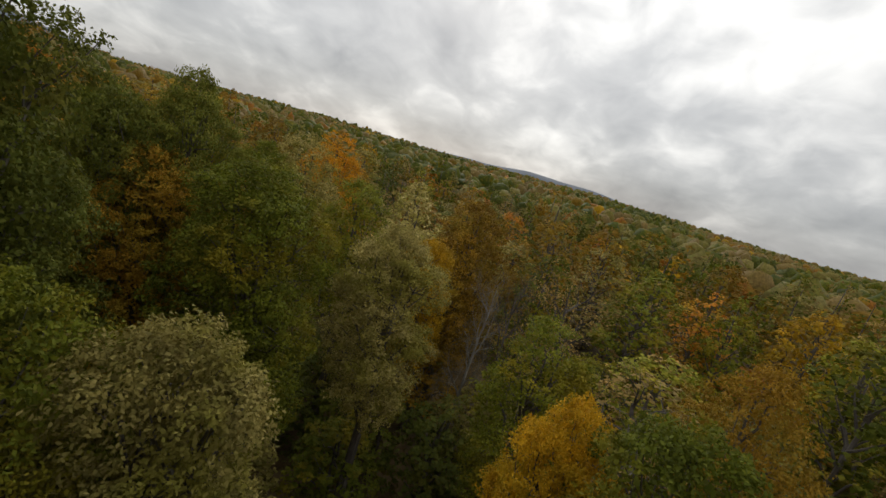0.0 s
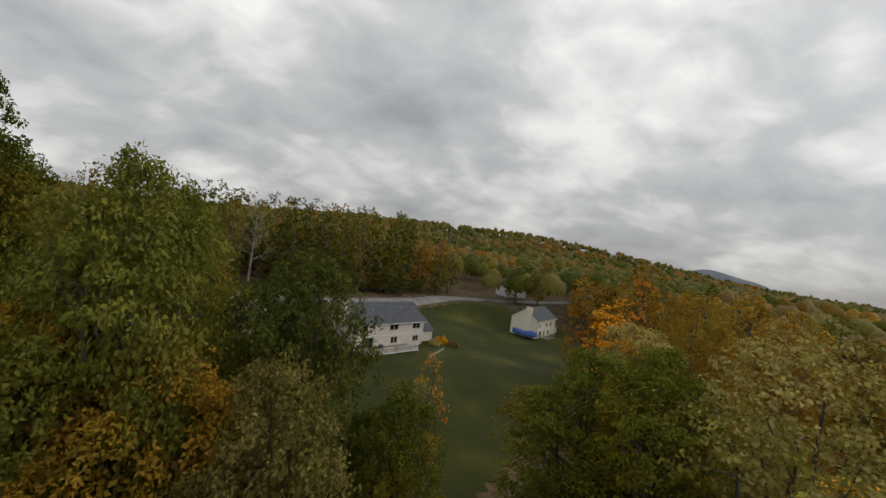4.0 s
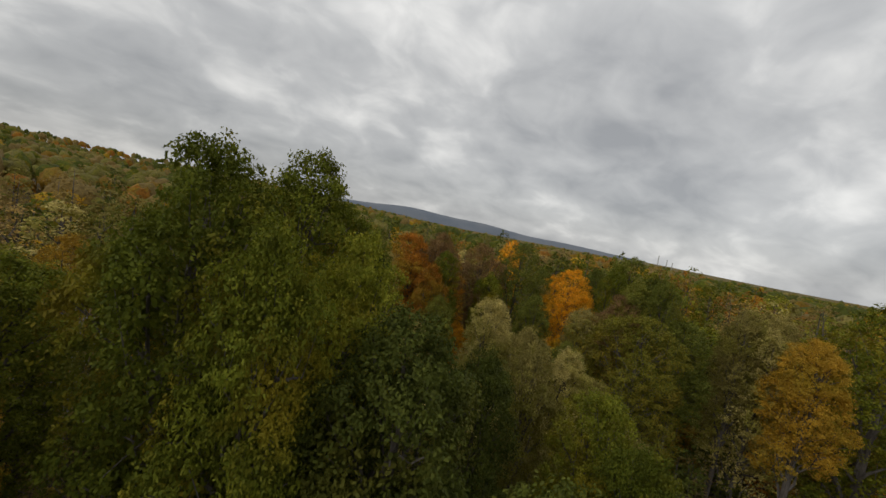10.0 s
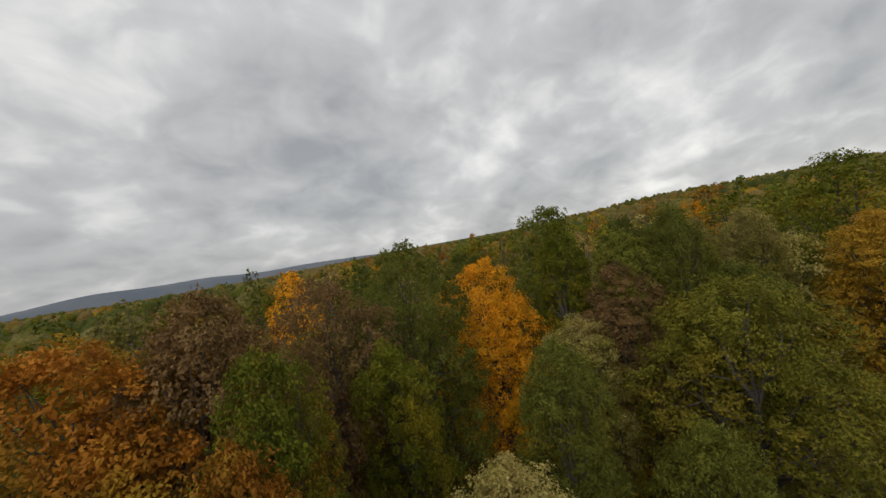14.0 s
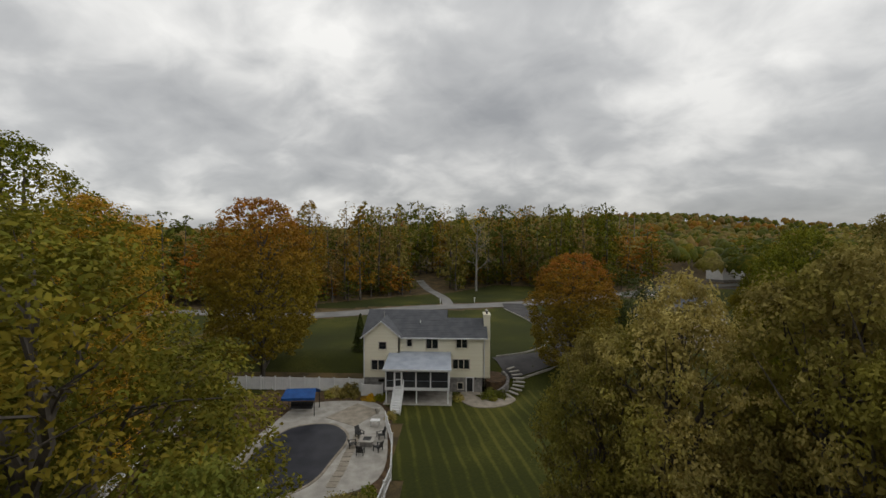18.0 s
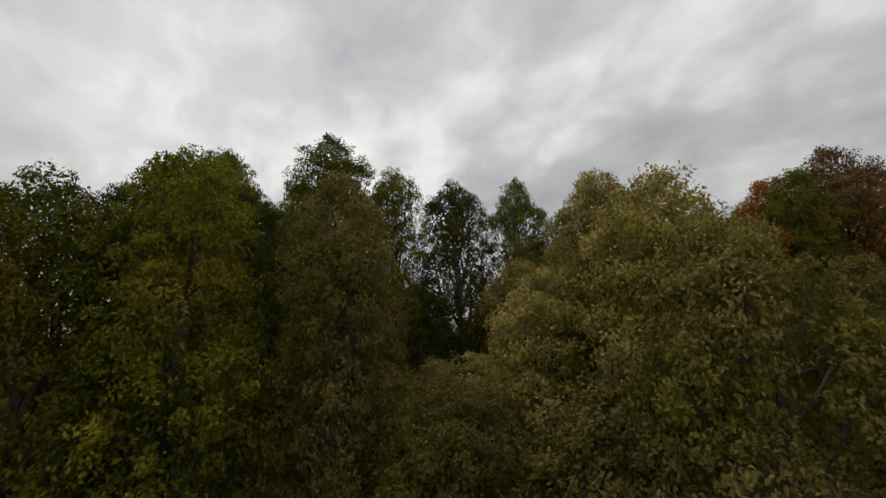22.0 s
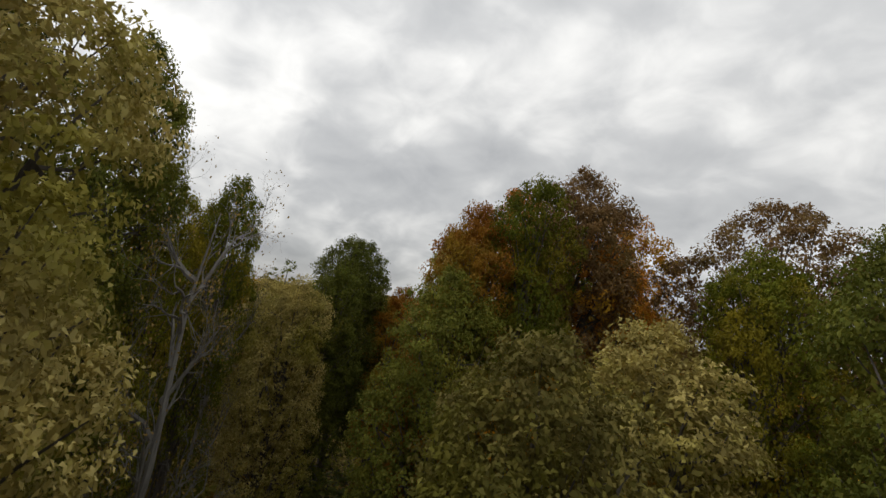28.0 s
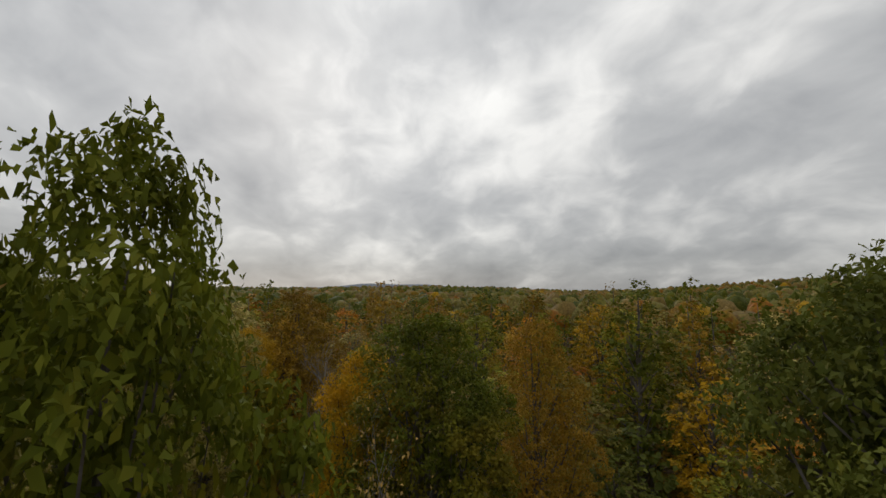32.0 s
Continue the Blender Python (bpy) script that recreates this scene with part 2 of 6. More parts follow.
CONCRETE = surface("concrete", (0.28, 0.26, 0.225), (0.41, 0.385, 0.34), 0.9, 18, 0.85, 0.2)
COVER = surface("pool_cover", (0.010, 0.011, 0.016), (0.030, 0.030, 0.038), 0.7, 10, 0.5, 0.2)
TARP = surface("blue_tarp", (0.016, 0.06, 0.25), (0.03, 0.10, 0.36), 1.4, 12, 0.4, 0.25)
CANVAS = surface("blue_canvas", (0.010, 0.055, 0.20), (0.016, 0.085, 0.28), 1.4, 14, 0.7, 0.15)
DARK = surface("dark_metal", (0.016, 0.016, 0.017), (0.04, 0.038, 0.036), 3, 22, 0.5, 0.1)
WOOD = surface("grey_wood", (0.16, 0.13, 0.10), (0.30, 0.26, 0.21), 1.3, 20, 0.8, 0.3, stretch=(1, 6, 1))
SCREEN = surface("porch_screen", (0.018, 0.019, 0.021), (0.035, 0.036, 0.038), 1.5, 30, 0.6, 0.05)
MULCH = surface("mulch", (0.045, 0.027, 0.013), (0.12, 0.072, 0.034), 1.5, 14, 0.95, 0.6)


def glass_material():
    mat, nt, b = material("window_glass", 0.05, 0.0, 0.6)
    b.inputs["Base Color"].default_value = (0.015, 0.018, 0.022, 1)
    return mat


GLASS = glass_material()
TRIM = surface("cream_trim", (0.56, 0.50, 0.40), (0.66, 0.60, 0.49), 1.0, 12, 0.6, 0.05)


def lawn_material(name="mown_grass", stripes=0.36):
    mat, nt, b = material(name, 0.9, 0, 0.2)
    N, L = nt.nodes.new, nt.links.new
    tc = N("ShaderNodeTexCoord")
    n1, n2, wv = N("ShaderNodeTexNoise"), N("ShaderNodeTexNoise"), N("ShaderNodeTexWave")
    n1.inputs["Scale"].default_value, n1.inputs["Detail"].default_value = 0.08, 5
    n2.inputs["Scale"].default_value, n2.inputs["Detail"].default_value = 4.0, 4
    mp = N("ShaderNodeMapping")
    mp.inputs["Rotation"].default_value = (0, 0, radians(-12))
    L(tc.outputs["Object"], mp.inputs[0])
    L(mp.outputs[0], wv.inputs["Vector"])
    wv.wave_type, wv.bands_direction = "BANDS", "X"
    wv.inputs["Scale"].default_value, wv.inputs["Distortion"].default_value, wv.inputs["Detail"].default_value = 0.225, 1.2, 1
    L(tc.outputs["Object"], n1.inputs["Vector"]), L(tc.outputs["Object"], n2.inputs["Vector"])
    s1 = N("ShaderNodeMath")
    s1.operation = "MULTIPLY_ADD"
    line = N("ShaderNodeMapRange")
    line.inputs["From Min"].default_value, line.inputs["From Max"].default_value = 0.68, 1.0
    L(wv.outputs["Fac"], line.inputs[0])
    fade = N("ShaderNodeMath")
    fade.operation = "MULTIPLY"
    L(line.outputs[0], fade.inputs[0]), L(n1.outputs["Fac"], fade.inputs[1])
    L(fade.outputs[0], s1.inputs[0])
    s1.inputs[1].default_value = stripes
    s2 = N("ShaderNodeMath")
    s2.operation = "MULTIPLY_ADD"
    L(n2.outputs["Fac"], s2.inputs[0])
    s2.inputs[1].default_value = 0.35
    L(n1.outputs["Fac"], s2.inputs[2])
    L(s2.outputs[0], s1.inputs[2])
    r = N("ShaderNodeValToRGB")
    e = r.color_ramp.elements
    e[0].position, e[0].color = 0.45, (0.021, 0.026, 0.003, 1)
    e[1].position, e[1].color = 0.98, (0.095, 0.092, 0.014, 1)
    e.new(0.72).color = (0.038, 0.043, 0.004, 1)
    L(s1.outputs[0], r.inputs[0]), L(r.outputs[0], b.inputs["Base Color"])
    bp = N("ShaderNodeBump")
    bp.inputs["Strength"].default_value, bp.inputs["Distance"].default_value = 0.5, 0.06
    L(n2.outputs["Fac"], bp.inputs["Height"]), L(bp.outputs[0], b.inputs["Normal"])
    return mat


GRASS = lawn_material()
MEADOW = lawn_material("rough_grass", 0.0)


def far_material():
    """Wooded country seen from far: many crowns, green, brown and rust."""
    mat, nt, b = material("far_woods", 0.95, 0, 0.1)
    N, L = nt.nodes.new, nt.links.new
    tc, n1, n2 = N("ShaderNodeTexCoord"), N("ShaderNodeTexNoise"), N("ShaderNodeTexVoronoi")
    n1.inputs["Scale"].default_value, n1.inputs["Detail"].default_value = 0.012, 8
    n2.inputs["Scale"].default_value = 0.09
    L(tc.outputs["Object"], n1.inputs["Vector"]), L(tc.outputs["Object"], n2.inputs["Vector"])
    r = N("ShaderNodeValToRGB")
    e = r.color_ramp.elements
    e[0].position, e[0].color = 0.30, (0.075, 0.085, 0.035, 1)
    e[1].position, e[1].color = 0.72, (0.19, 0.145, 0.07, 1)
    e.new(0.5).color = (0.14, 0.125, 0.05, 1)
    e.new(0.6).color = (0.21, 0.13, 0.05, 1)
    mx = N("ShaderNodeMix")
    mx.inputs[0].default_value = 0.35
    L(n1.outputs["Fac"], mx.inputs[2]), L(n2.outputs["Distance"], mx.inputs[3])
    L(mx.outputs[0], r.inputs[0]), L(r.outputs[0], b.inputs["Base Color"])
    bp = N("ShaderNodeBump")
    bp.inputs["Strength"].default_value, bp.inputs["Distance"].default_value = 1.0, 6.0
    L(n2.outputs["Distance"], bp.inputs["Height"]), L(bp.outputs[0], b.inputs["Normal"])
    return mat


FAR_WOODS = far_material()
# wooded slopes far off: the blue of distance haze is painted into the base colour
MOUNTAIN = surface("hazed_ridge", (0.115, 0.135, 0.165), (0.15, 0.165, 0.185), 0.004, 0.05, 0.95, 0.0)

# ================= mesh helpers =================


def link_mesh(name, verts, faces, mat, parent=None, smooth=False):
    me = bpy.data.meshes.new(name)
    me.from_pydata(verts, [], faces)
    me.update()
    if smooth:
        me.polygons.foreach_set("use_smooth", [True] * len(me.polygons))
    me.materials.append(mat)
    ob = new(name, me)
    ob.parent = parent
    return ob


def part(name, bm, mat, parent=None, label="", smooth=False):
    me = bpy.data.meshes.new(name)
    bmesh.ops.recalc_face_normals(bm, faces=bm.faces)
    bm.to_mesh(me)
    bm.free()
    if smooth:
        me.polygons.foreach_set("use_smooth", [True] * len(me.polygons))
    me.materials.append(mat)
    ob = new(name, me)
    ob.parent = parent
    if label:
        ob["label"] = label
    return ob


def box(bm, x0, y0, z0, x1, y1, z1, bevel=0.0, m=None):
    r = bmesh.ops.create_cube(bm, size=1.0)
    vs = r["verts"]
    for v in vs:
        v.co = Vector((x0 + (v.co.x + 0.5) * (x1 - x0), y0 + (v.co.y + 0.5) * (y1 - y0), z0 + (v.co.z + 0.5) * (z1 - z0)))
    if bevel:
        es = list({e for v in vs for e in v.link_edges})
        r2 = bmesh.ops.bevel(bm, geom=es, offset=bevel, segments=1, affect="EDGES")
        vs = list({v for f in r2["faces"] for v in f.verts} | {v for v in vs if v.is_valid})
    if m is not None:
        bmesh.ops.transform(bm, matrix=m, verts=vs)
    return vs


def boxes(*rows):
    bm = bmesh.new()
    for r in rows:
        box(bm, *r)
    return bm


def prism(bm, poly, z0, z1):
    """A flat polygon given thickness."""
    lo = [bm.verts.new((x, y, z0)) for x, y in poly]
    hi = [bm.verts.new((x, y, z1)) for x, y in poly]
    n = len(poly)
    bm.faces.new(hi)
    bm.faces.new(lo[::-1])
    for i in range(n):
        bm.faces.new((lo[i], lo[(i + 1) % n], hi[(i + 1) % n], hi[i]))


def tube(bm, pts, radii, sides=6):
    """A tapering round bar along points."""
    rings = []
    for i, p in enumerate(pts):
        p = Vector(p)
        d = (Vector(pts[min(i + 1, len(pts) - 1)]) - Vector(pts[max(i - 1, 0)])).normalized()
        a = d.orthogonal().normalized()
        b = d.cross(a)
        rings.append([bm.verts.new(p + radii[i] * (math.cos(6.2832 * k / sides) * a + math.sin(6.2832 * k / sides) * b)) for k in range(sides)])
    for r, s in zip(rings, rings[1:]):
        for k in range(sides):
            bm.faces.new((r[k], r[(k + 1) % sides], s[(k + 1) % sides], s[k]))
    bm.faces.new(rings[0][::-1])
    bm.faces.new(rings[-1])


def empty(name, m, label, category, group=""):
    e = new(name)
    e.matrix_basis = m
    return tagged(e, label, category, group)


# ================= ground =================


def smooth(v, a, b):
    k = np.clip((v - a) / (b - a), 0, 1)
    return k * k * (3 - 2 * k)


def ground_z(x, y):
    x, y = np.asarray(x, float), np.asarray(y, float)
    away = 10 + 40 * smooth(x, 52, 76)
    h = 2.2 * np.maximum((1 - smooth(x, 33, 45)) * smooth(x, 14, 18) * smooth(y, 0.5, 7), smooth(y - away, 26, 42))
    h = np.maximum(h, 2.2 * (1 - smooth(x, 33, 45)) * smooth(y, 4, 11))
    h = np.maximum(h, 3.4 * smooth(-x, 24, 42))
    h = h - 2.6 * smooth(x, 70, 95) * (1 - smooth(y, 82, 100)) * smooth(y, 15, 40) * (1 - smooth(x, 140, 175))
    h = h + 5 * smooth(y, 88, 140) * (1 - smooth(x, 60, 110))
    r = np.hypot(x, y)
    az = np.arctan2(y, x)
    hills = 9 + 11 * np.sin(2 * az - 2.3) + 5 * np.sin(5 * az + 2.0) + 4 * np.sin(9 * az)
    hills = hills + 46 * np.exp(-((az - 1.2) / 0.45) ** 2) - 33 * np.exp(-((az + 2.5) / 0.5) ** 2) - 14 * np.exp(-((az + 0.9) / 0.4) ** 2) - 12 * np.exp(-((az - 2.4) / 0.4) ** 2)
    h = h + smooth(r, 180, 1100) * (hills + 10) * (0.75 + 0.25 * np.sin(r / 190 + 3 * az))
    return h


def build_ground():
    fine = np.arange(-150, 150.1, 3.0)
    step = np.cumsum(np.geomspace(4, 420, 34))
    line = np.r_[-150 - step[::-1], fine, 150 + step]
    n = len(line)
    gx, gy = np.meshgrid(line, line, indexing="ij")
    gz = ground_z(gx, gy) - 0.4 * ((gx > 5) & (gx < 60) & (gy > -9) & (gy < 12))  # soil under the lawn's bank
    co = np.stack([gx, gy, gz], -1).reshape(-1, 3)
    i = np.arange(n * n).reshape(n, n)
    quads = np.stack([i[:-1, :-1], i[1:, :-1], i[1:, 1:], i[:-1, 1:]], -1).reshape(-1, 4)
    me = bpy.data.meshes.new("ground")
    me.from_pydata(co.tolist(), [], quads.tolist())
    me.polygons.foreach_set("use_smooth", [True] * len(me.polygons))
    me.materials.append(LITTER)
    me.materials.append(FAR_WOODS)
    mid = co[quads].mean(1)
    far = (np.hypot(mid[:, 0], mid[:, 1]) > 420).astype(np.int32)
    me.polygons.foreach_set("material_index", far)
    return tagged(new("ground", me), "brown leaf-littered forest floor rising to wooded hills", "ground", kind="structure")


build_ground()


def sheet(name, inside, x0, y0, x1, y1, lift, mat, label, step=1.5, kind="structure"):
    """A skin laid over the ground wherever inside(x, y) holds."""
    xs, ys = np.arange(x0, x1 + step, step), np.arange(y0, y1 + step, step)
    gx, gy = np.meshgrid(xs, ys, indexing="ij")
    gz = ground_z(gx, gy) + lift
    keep = inside(gx, gy)
    n, m = gx.shape
    i = np.arange(n * m).reshape(n, m)
    ok = keep[:-1, :-1] & keep[1:, :-1] & keep[1:, 1:] & keep[:-1, 1:]
    quads = np.stack([i[:-1, :-1], i[1:, :-1], i[1:, 1:], i[:-1, 1:]], -1)[ok]
    used, inv = np.unique(quads, return_inverse=True)
    co = np.stack([gx, gy, gz], -1).reshape(-1, 3)[used]
    ob = link_mesh(name, co.tolist(), inv.reshape(-1, 4).tolist(), mat, smooth=True)
    return tagged(ob, label, name.split("_")[0], kind=kind)


def in_poly(poly):
    def test(x, y):
        inside = np.zeros(np.shape(x), bool)
        for (xa, ya), (xb, yb) in zip(poly, poly[1:] + poly[:1]):
            cross = (ya > y) != (yb > y)
            with np.errstate(divide="ignore", invalid="ignore"):
                inside ^= cross & (x < (xb - xa) * (y - ya) / (yb - ya + 1e-9) + xa)
        return inside
    return test


LAWN = [(1.5, -36), (14, -35), (28, -33), (38, -33), (52, -30), (64, -24), (80, -8), (96, 12), (118, 32), (141, 49), (136, 74), (120, 98), (98, 100), (72, 80), (46, 62), (20, 53), (-6, 44), (-22, 36), (-50, 33), (-62, 18), (-58, -10), (-44, -16), (-26, -10), (-23, -4), (-2, 0), (0, 0), (4, -6), (5.8, -14), (6.6, -22), (3, -29)]
NORTH_LAWN = [(-14, 52), (2, 58), (24, 65), (46, 78), (40, 96), (22, 98), (8, 82), (-4, 74), (-30, 54)]
STREET = [(-140, 26), (-90, 32), (-48, 36), (-20, 41), (2, 52), (22, 58), (43, 66.5), (70, 84), (95, 103), (125, 114), (165, 135)]


def strip(name, line, width, lift, mat, label, category="road"):
    """A band along a line, resampled, lying on the ground."""
    pts = [Vector((x, y)) for x, y in line]
    fine = []
    for k in range(len(pts) - 1):
        a, b, c, d = pts[max(k - 1, 0)], pts[k], pts[k + 1], pts[min(k + 2, len(pts) - 1)]
        n = max(2, int((c - b).length / 2))
        for s in range(n):
            t = s / n
            fine.append(0.5 * (2 * b + (c - a) * t + (2 * a - 5 * b + 4 * c - d) * t * t + (3 * b - 3 * c + d - a) * t ** 3))
    fine.append(pts[-1])
    vs, fs = [], []
    for k, p in enumerate(fine):
        d = (fine[min(k + 1, len(fine) - 1)] - fine[max(k - 1, 0)]).normalized()
        o = Vector((-d.y, d.x))
        for s in (-0.5, -0.17, 0.17, 0.5):
            q = p + o * width * s
            vs.append((q.x, q.y, float(ground_z(q.x, q.y)) + lift))
        if k:
            for s in range(3):
                fs.append((4 * k - 4 + s, 4 * k - 3 + s, 4 * k + 1 + s, 4 * k + s))
    ob = link_mesh(name, vs, fs, mat, smooth=True)
    return tagged(ob, label, category, kind="structure")


lawn_all = in_poly(LAWN)
sheet("lawn_back", lambda x, y: lawn_all(x, y) & (x < 36.1) & (x > 1) & (y < 2.1), -64, -38, 142, 102, 0.05, GRASS, "mown green lawn with lighter mowing stripes")
sheet("lawn_side", lambda x, y: lawn_all(x, y) & ~((x < 33) & (x > 4) & (y < -3)), -64, -38, 142, 102, 0.046, MEADOW, "short green lawn round the houses")
sheet("lawn_north", in_poly([(8 + (x - 8) * 1.16, 74 + (y - 74) * 1.12) for x, y in NORTH_LAWN]), -40, 46, 56, 106, 0.05, MEADOW, "green lawn across the street under trees")
strip("street", STREET, 7.0, 0.11, ROADWAY, "pale grey worn asphalt street curving past the houses")
strip("lane", [(10, 54), (8.0, 70), (2.5, 88), (-3, 107)], 3.0, 0.10, ROADWAY, "pale grey lane leading off the street")

# ================= trees =================
rng = np.random.default_rng(7)
LOBED = np.array([(0, 0), (0.3, 0.3), (0.72, 0.27), (1.0, 0.0), (0.72, -0.27), (0.3, -0.3)])
SLENDER = np.array([(0, 0), (0.36, 0.26), (1.0, 0.0), (0.6, -0.31)])
DIAMOND = np.array([(0, 0), (0.45, 0.34), (1.0, 0.0), (0.45, -0.34)])


def leaves_mesh(name, pos, out, size, shape, loose=0.5):
    """One mesh of many separate leaves; out: the way each one faces."""
    n, k = len(pos), len(shape)
    nrm = out * 0.55 + np.array([0, 0, 0.45]) + rng.normal(0, loose, (n, 3))
    nrm /= np.linalg.norm(nrm, axis=1, keepdims=True)
    a = np.cross(nrm, rng.normal(0, 1, (n, 3)))
    a /= np.linalg.norm(a, axis=1, keepdims=True)
    b = np.cross(nrm, a)
    s = (size * rng.uniform(0.65, 1.3, n))[:, None, None]
    u, v = shape[:, 0][None, :, None], shape[:, 1][None, :, None]
    fold = 0.35 * np.abs(v) - 0.18 * u * u
    co = pos[:, None] + s * ((u - 0.5) * a[:, None] + v * b[:, None] + fold * nrm[:, None])
    me = bpy.data.meshes.new(name)
    me.vertices.add(n * k)
    me.vertices.foreach_set("co", co.ravel())
    me.loops.add(n * k)
    me.loops.foreach_set("vertex_index", np.arange(n * k, dtype=np.int32))
    me.polygons.add(n)
    me.polygons.foreach_set("loop_start", np.arange(0, n * k, k, dtype=np.int32))
    me.update(calc_edges=True)
    return me


def tree_meshes(key, radius, low, lobes, clumps, per, leaf, shape, clump_r, twigs, fill=1.0, inner=0, skirt=1.75):
    """Trunk with boughs and twigs, and crown, of a tree 20 m high: leaf clumps over a cluster of domes."""
    half = (19.7 - low) / 2
    mid = np.array([0, 0, low + half])
    k = np.arange(lobes) + 0.5
    up = 1 - skirt * k / lobes
    az = k * 2.399963 + rng.normal(0, 0.35, lobes)
    flat = np.where(up < 0, np.maximum(0.86, np.sqrt(np.clip(1 - up * up, 0, 1))), np.sqrt(np.clip(1 - up * up, 0, 1)))
    tall = max(0.85, 0.5 * half / radius)
    lr = radius * rng.uniform(0.36, 0.58, lobes)
    way = np.stack([np.cos(az) * flat, np.sin(az) * flat, up], 1)
    reach = np.stack([radius - lr, radius - lr, half - lr * tall * 0.95], 1) * rng.uniform(0.78, 1.08 if leaf > 0.2 else 1.17, (lobes, 1))
    reach[0] = (0.2 * radius, 0.2 * radius, half - lr[0] * tall * 0.95)
    lc = mid + way * reach
    odds = 0.4 + (up + 1) / 2 if skirt < 1.8 else np.ones(lobes)
    which = rng.choice(lobes, clumps * 8, p=odds / odds.sum())
    d = rng.normal(0, 1, (clumps * 8, 3)) + 0.55 * way[which] + np.array([0, 0, 0.35])
    d /= np.linalg.norm(d, axis=1, keepdims=True)
    c = lc[which] + d * (lr[which] * rng.uniform(0.72, 1.06, clumps * 8))[:, None] * np.array([1, 1, tall])
    depth = np.linalg.norm((c[:, None] - lc[None]) / np.array([1, 1, tall]), axis=2) / lr[None]
    depth[np.arange(len(c)), which] = 9
    ok = depth.min(1) > 0.8
    c, d, which = c[ok][:clumps], d[ok][:clumps], which[ok][:clumps]
    m = len(c)
    owner = np.repeat(np.arange(m), per)
    off = rng.normal(0, 1, (m * per, 3))
    off /= np.linalg.norm(off, axis=1, keepdims=True)
    cr = clump_r * rng.uniform(0.55, 1.3, m)
    pos = c[owner] + off * (cr[owner] * rng.uniform(0.1, 1.0, m * per) ** 0.45)[:, None] * np.array([1, 1, 0.62])
    keep = rng.uniform(0, 1, m * per) < fill
    pos, facing, sizes = pos[keep], (0.35 * off + 0.8 * d[owner])[keep], np.full(int(keep.sum()), leaf)
    if inner:
        who = rng.integers(0, lobes, inner)
        e = rng.normal(0, 1, (inner, 3))
        e /= np.linalg.norm(e, axis=1, keepdims=True)
        pos = np.concatenate([pos, lc[who] + e * (lr[who] * rng.uniform(0.35, 0.7, inner))[:, None] * np.array([1, 1, tall])])
        facing = np.concatenate([facing, e])
        sizes = np.concatenate([sizes, rng.uniform(0.8, 1.25, inner) * max(0.135, leaf * 1.4)])
    crown = leaves_mesh("crown_" + key, pos, facing, sizes, shape, 0.48 if leaf < 0.3 else 0.28)
    bm = bmesh.new()
    sway = rng.uniform(-0.35, 0.35, 4)
    tube(bm, [(0, 0, -0.4), (sway[0] * 0.3, sway[1] * 0.3, low * 0.6), (sway[0], sway[1], low + 3), (sway[2], sway[3], 15.0), (sway[2] * 1.3, sway[3] * 1.3, 18.2)], [0.34, 0.27, 0.2, 0.09, 0.03], 7)
    for q in range(0 if leaf > 0.55 else lobes):
        tip = Vector(lc[q])
        away = math.hypot(tip.x, tip.y)
        z = min(max(low * 0.6, tip.z - 0.9 * away - rng.uniform(0.6, 2.2)), 14.5)
        root = Vector((sway[0] * z / 20, sway[1] * z / 20, z))
        jit = lambda s: Vector(rng.normal(0, s, 3))
        a1 = root.lerp(tip, 0.36) + Vector((0, 0, -0.06 * away)) + jit(0.16)
        a2 = root.lerp(tip, 0.7) + Vector((0, 0, -0.05 * away)) + jit(0.2)
        tube(bm, [root, a1, a2, tip], [0.12, 0.09, 0.065, 0.03], 5)
        mine = np.nonzero(which == q)[0]
        for g in mine[:twigs]:
            end = Vector(c[g])
            start = a1.lerp(a2, rng.uniform(0.4, 1.0)) if rng.uniform() < 0.4 else a2.lerp(tip, rng.uniform(0.1, 1.0))
            bend = start.lerp(end, 0.5) + jit(0.16) + Vector((0, 0, -0.12))
            tube(bm, [start, bend, end], [0.035, 0.024, 0.009], 3)
            for _ in range(2 if fill < 1 else 0):
                tube(bm, [bend.lerp(end, rng.uniform(0.1, 0.8)), end + jit(0.55) + Vector((0, 0, 0.25))], [0.014, 0.006], 3)
    me = bpy.data.meshes.new("trunk_" + key)
    bm.to_mesh(me)
    bm.free()
    me.materials.append(BARK)
    crown.materials.append(LEAF["green"])
    return me, crown


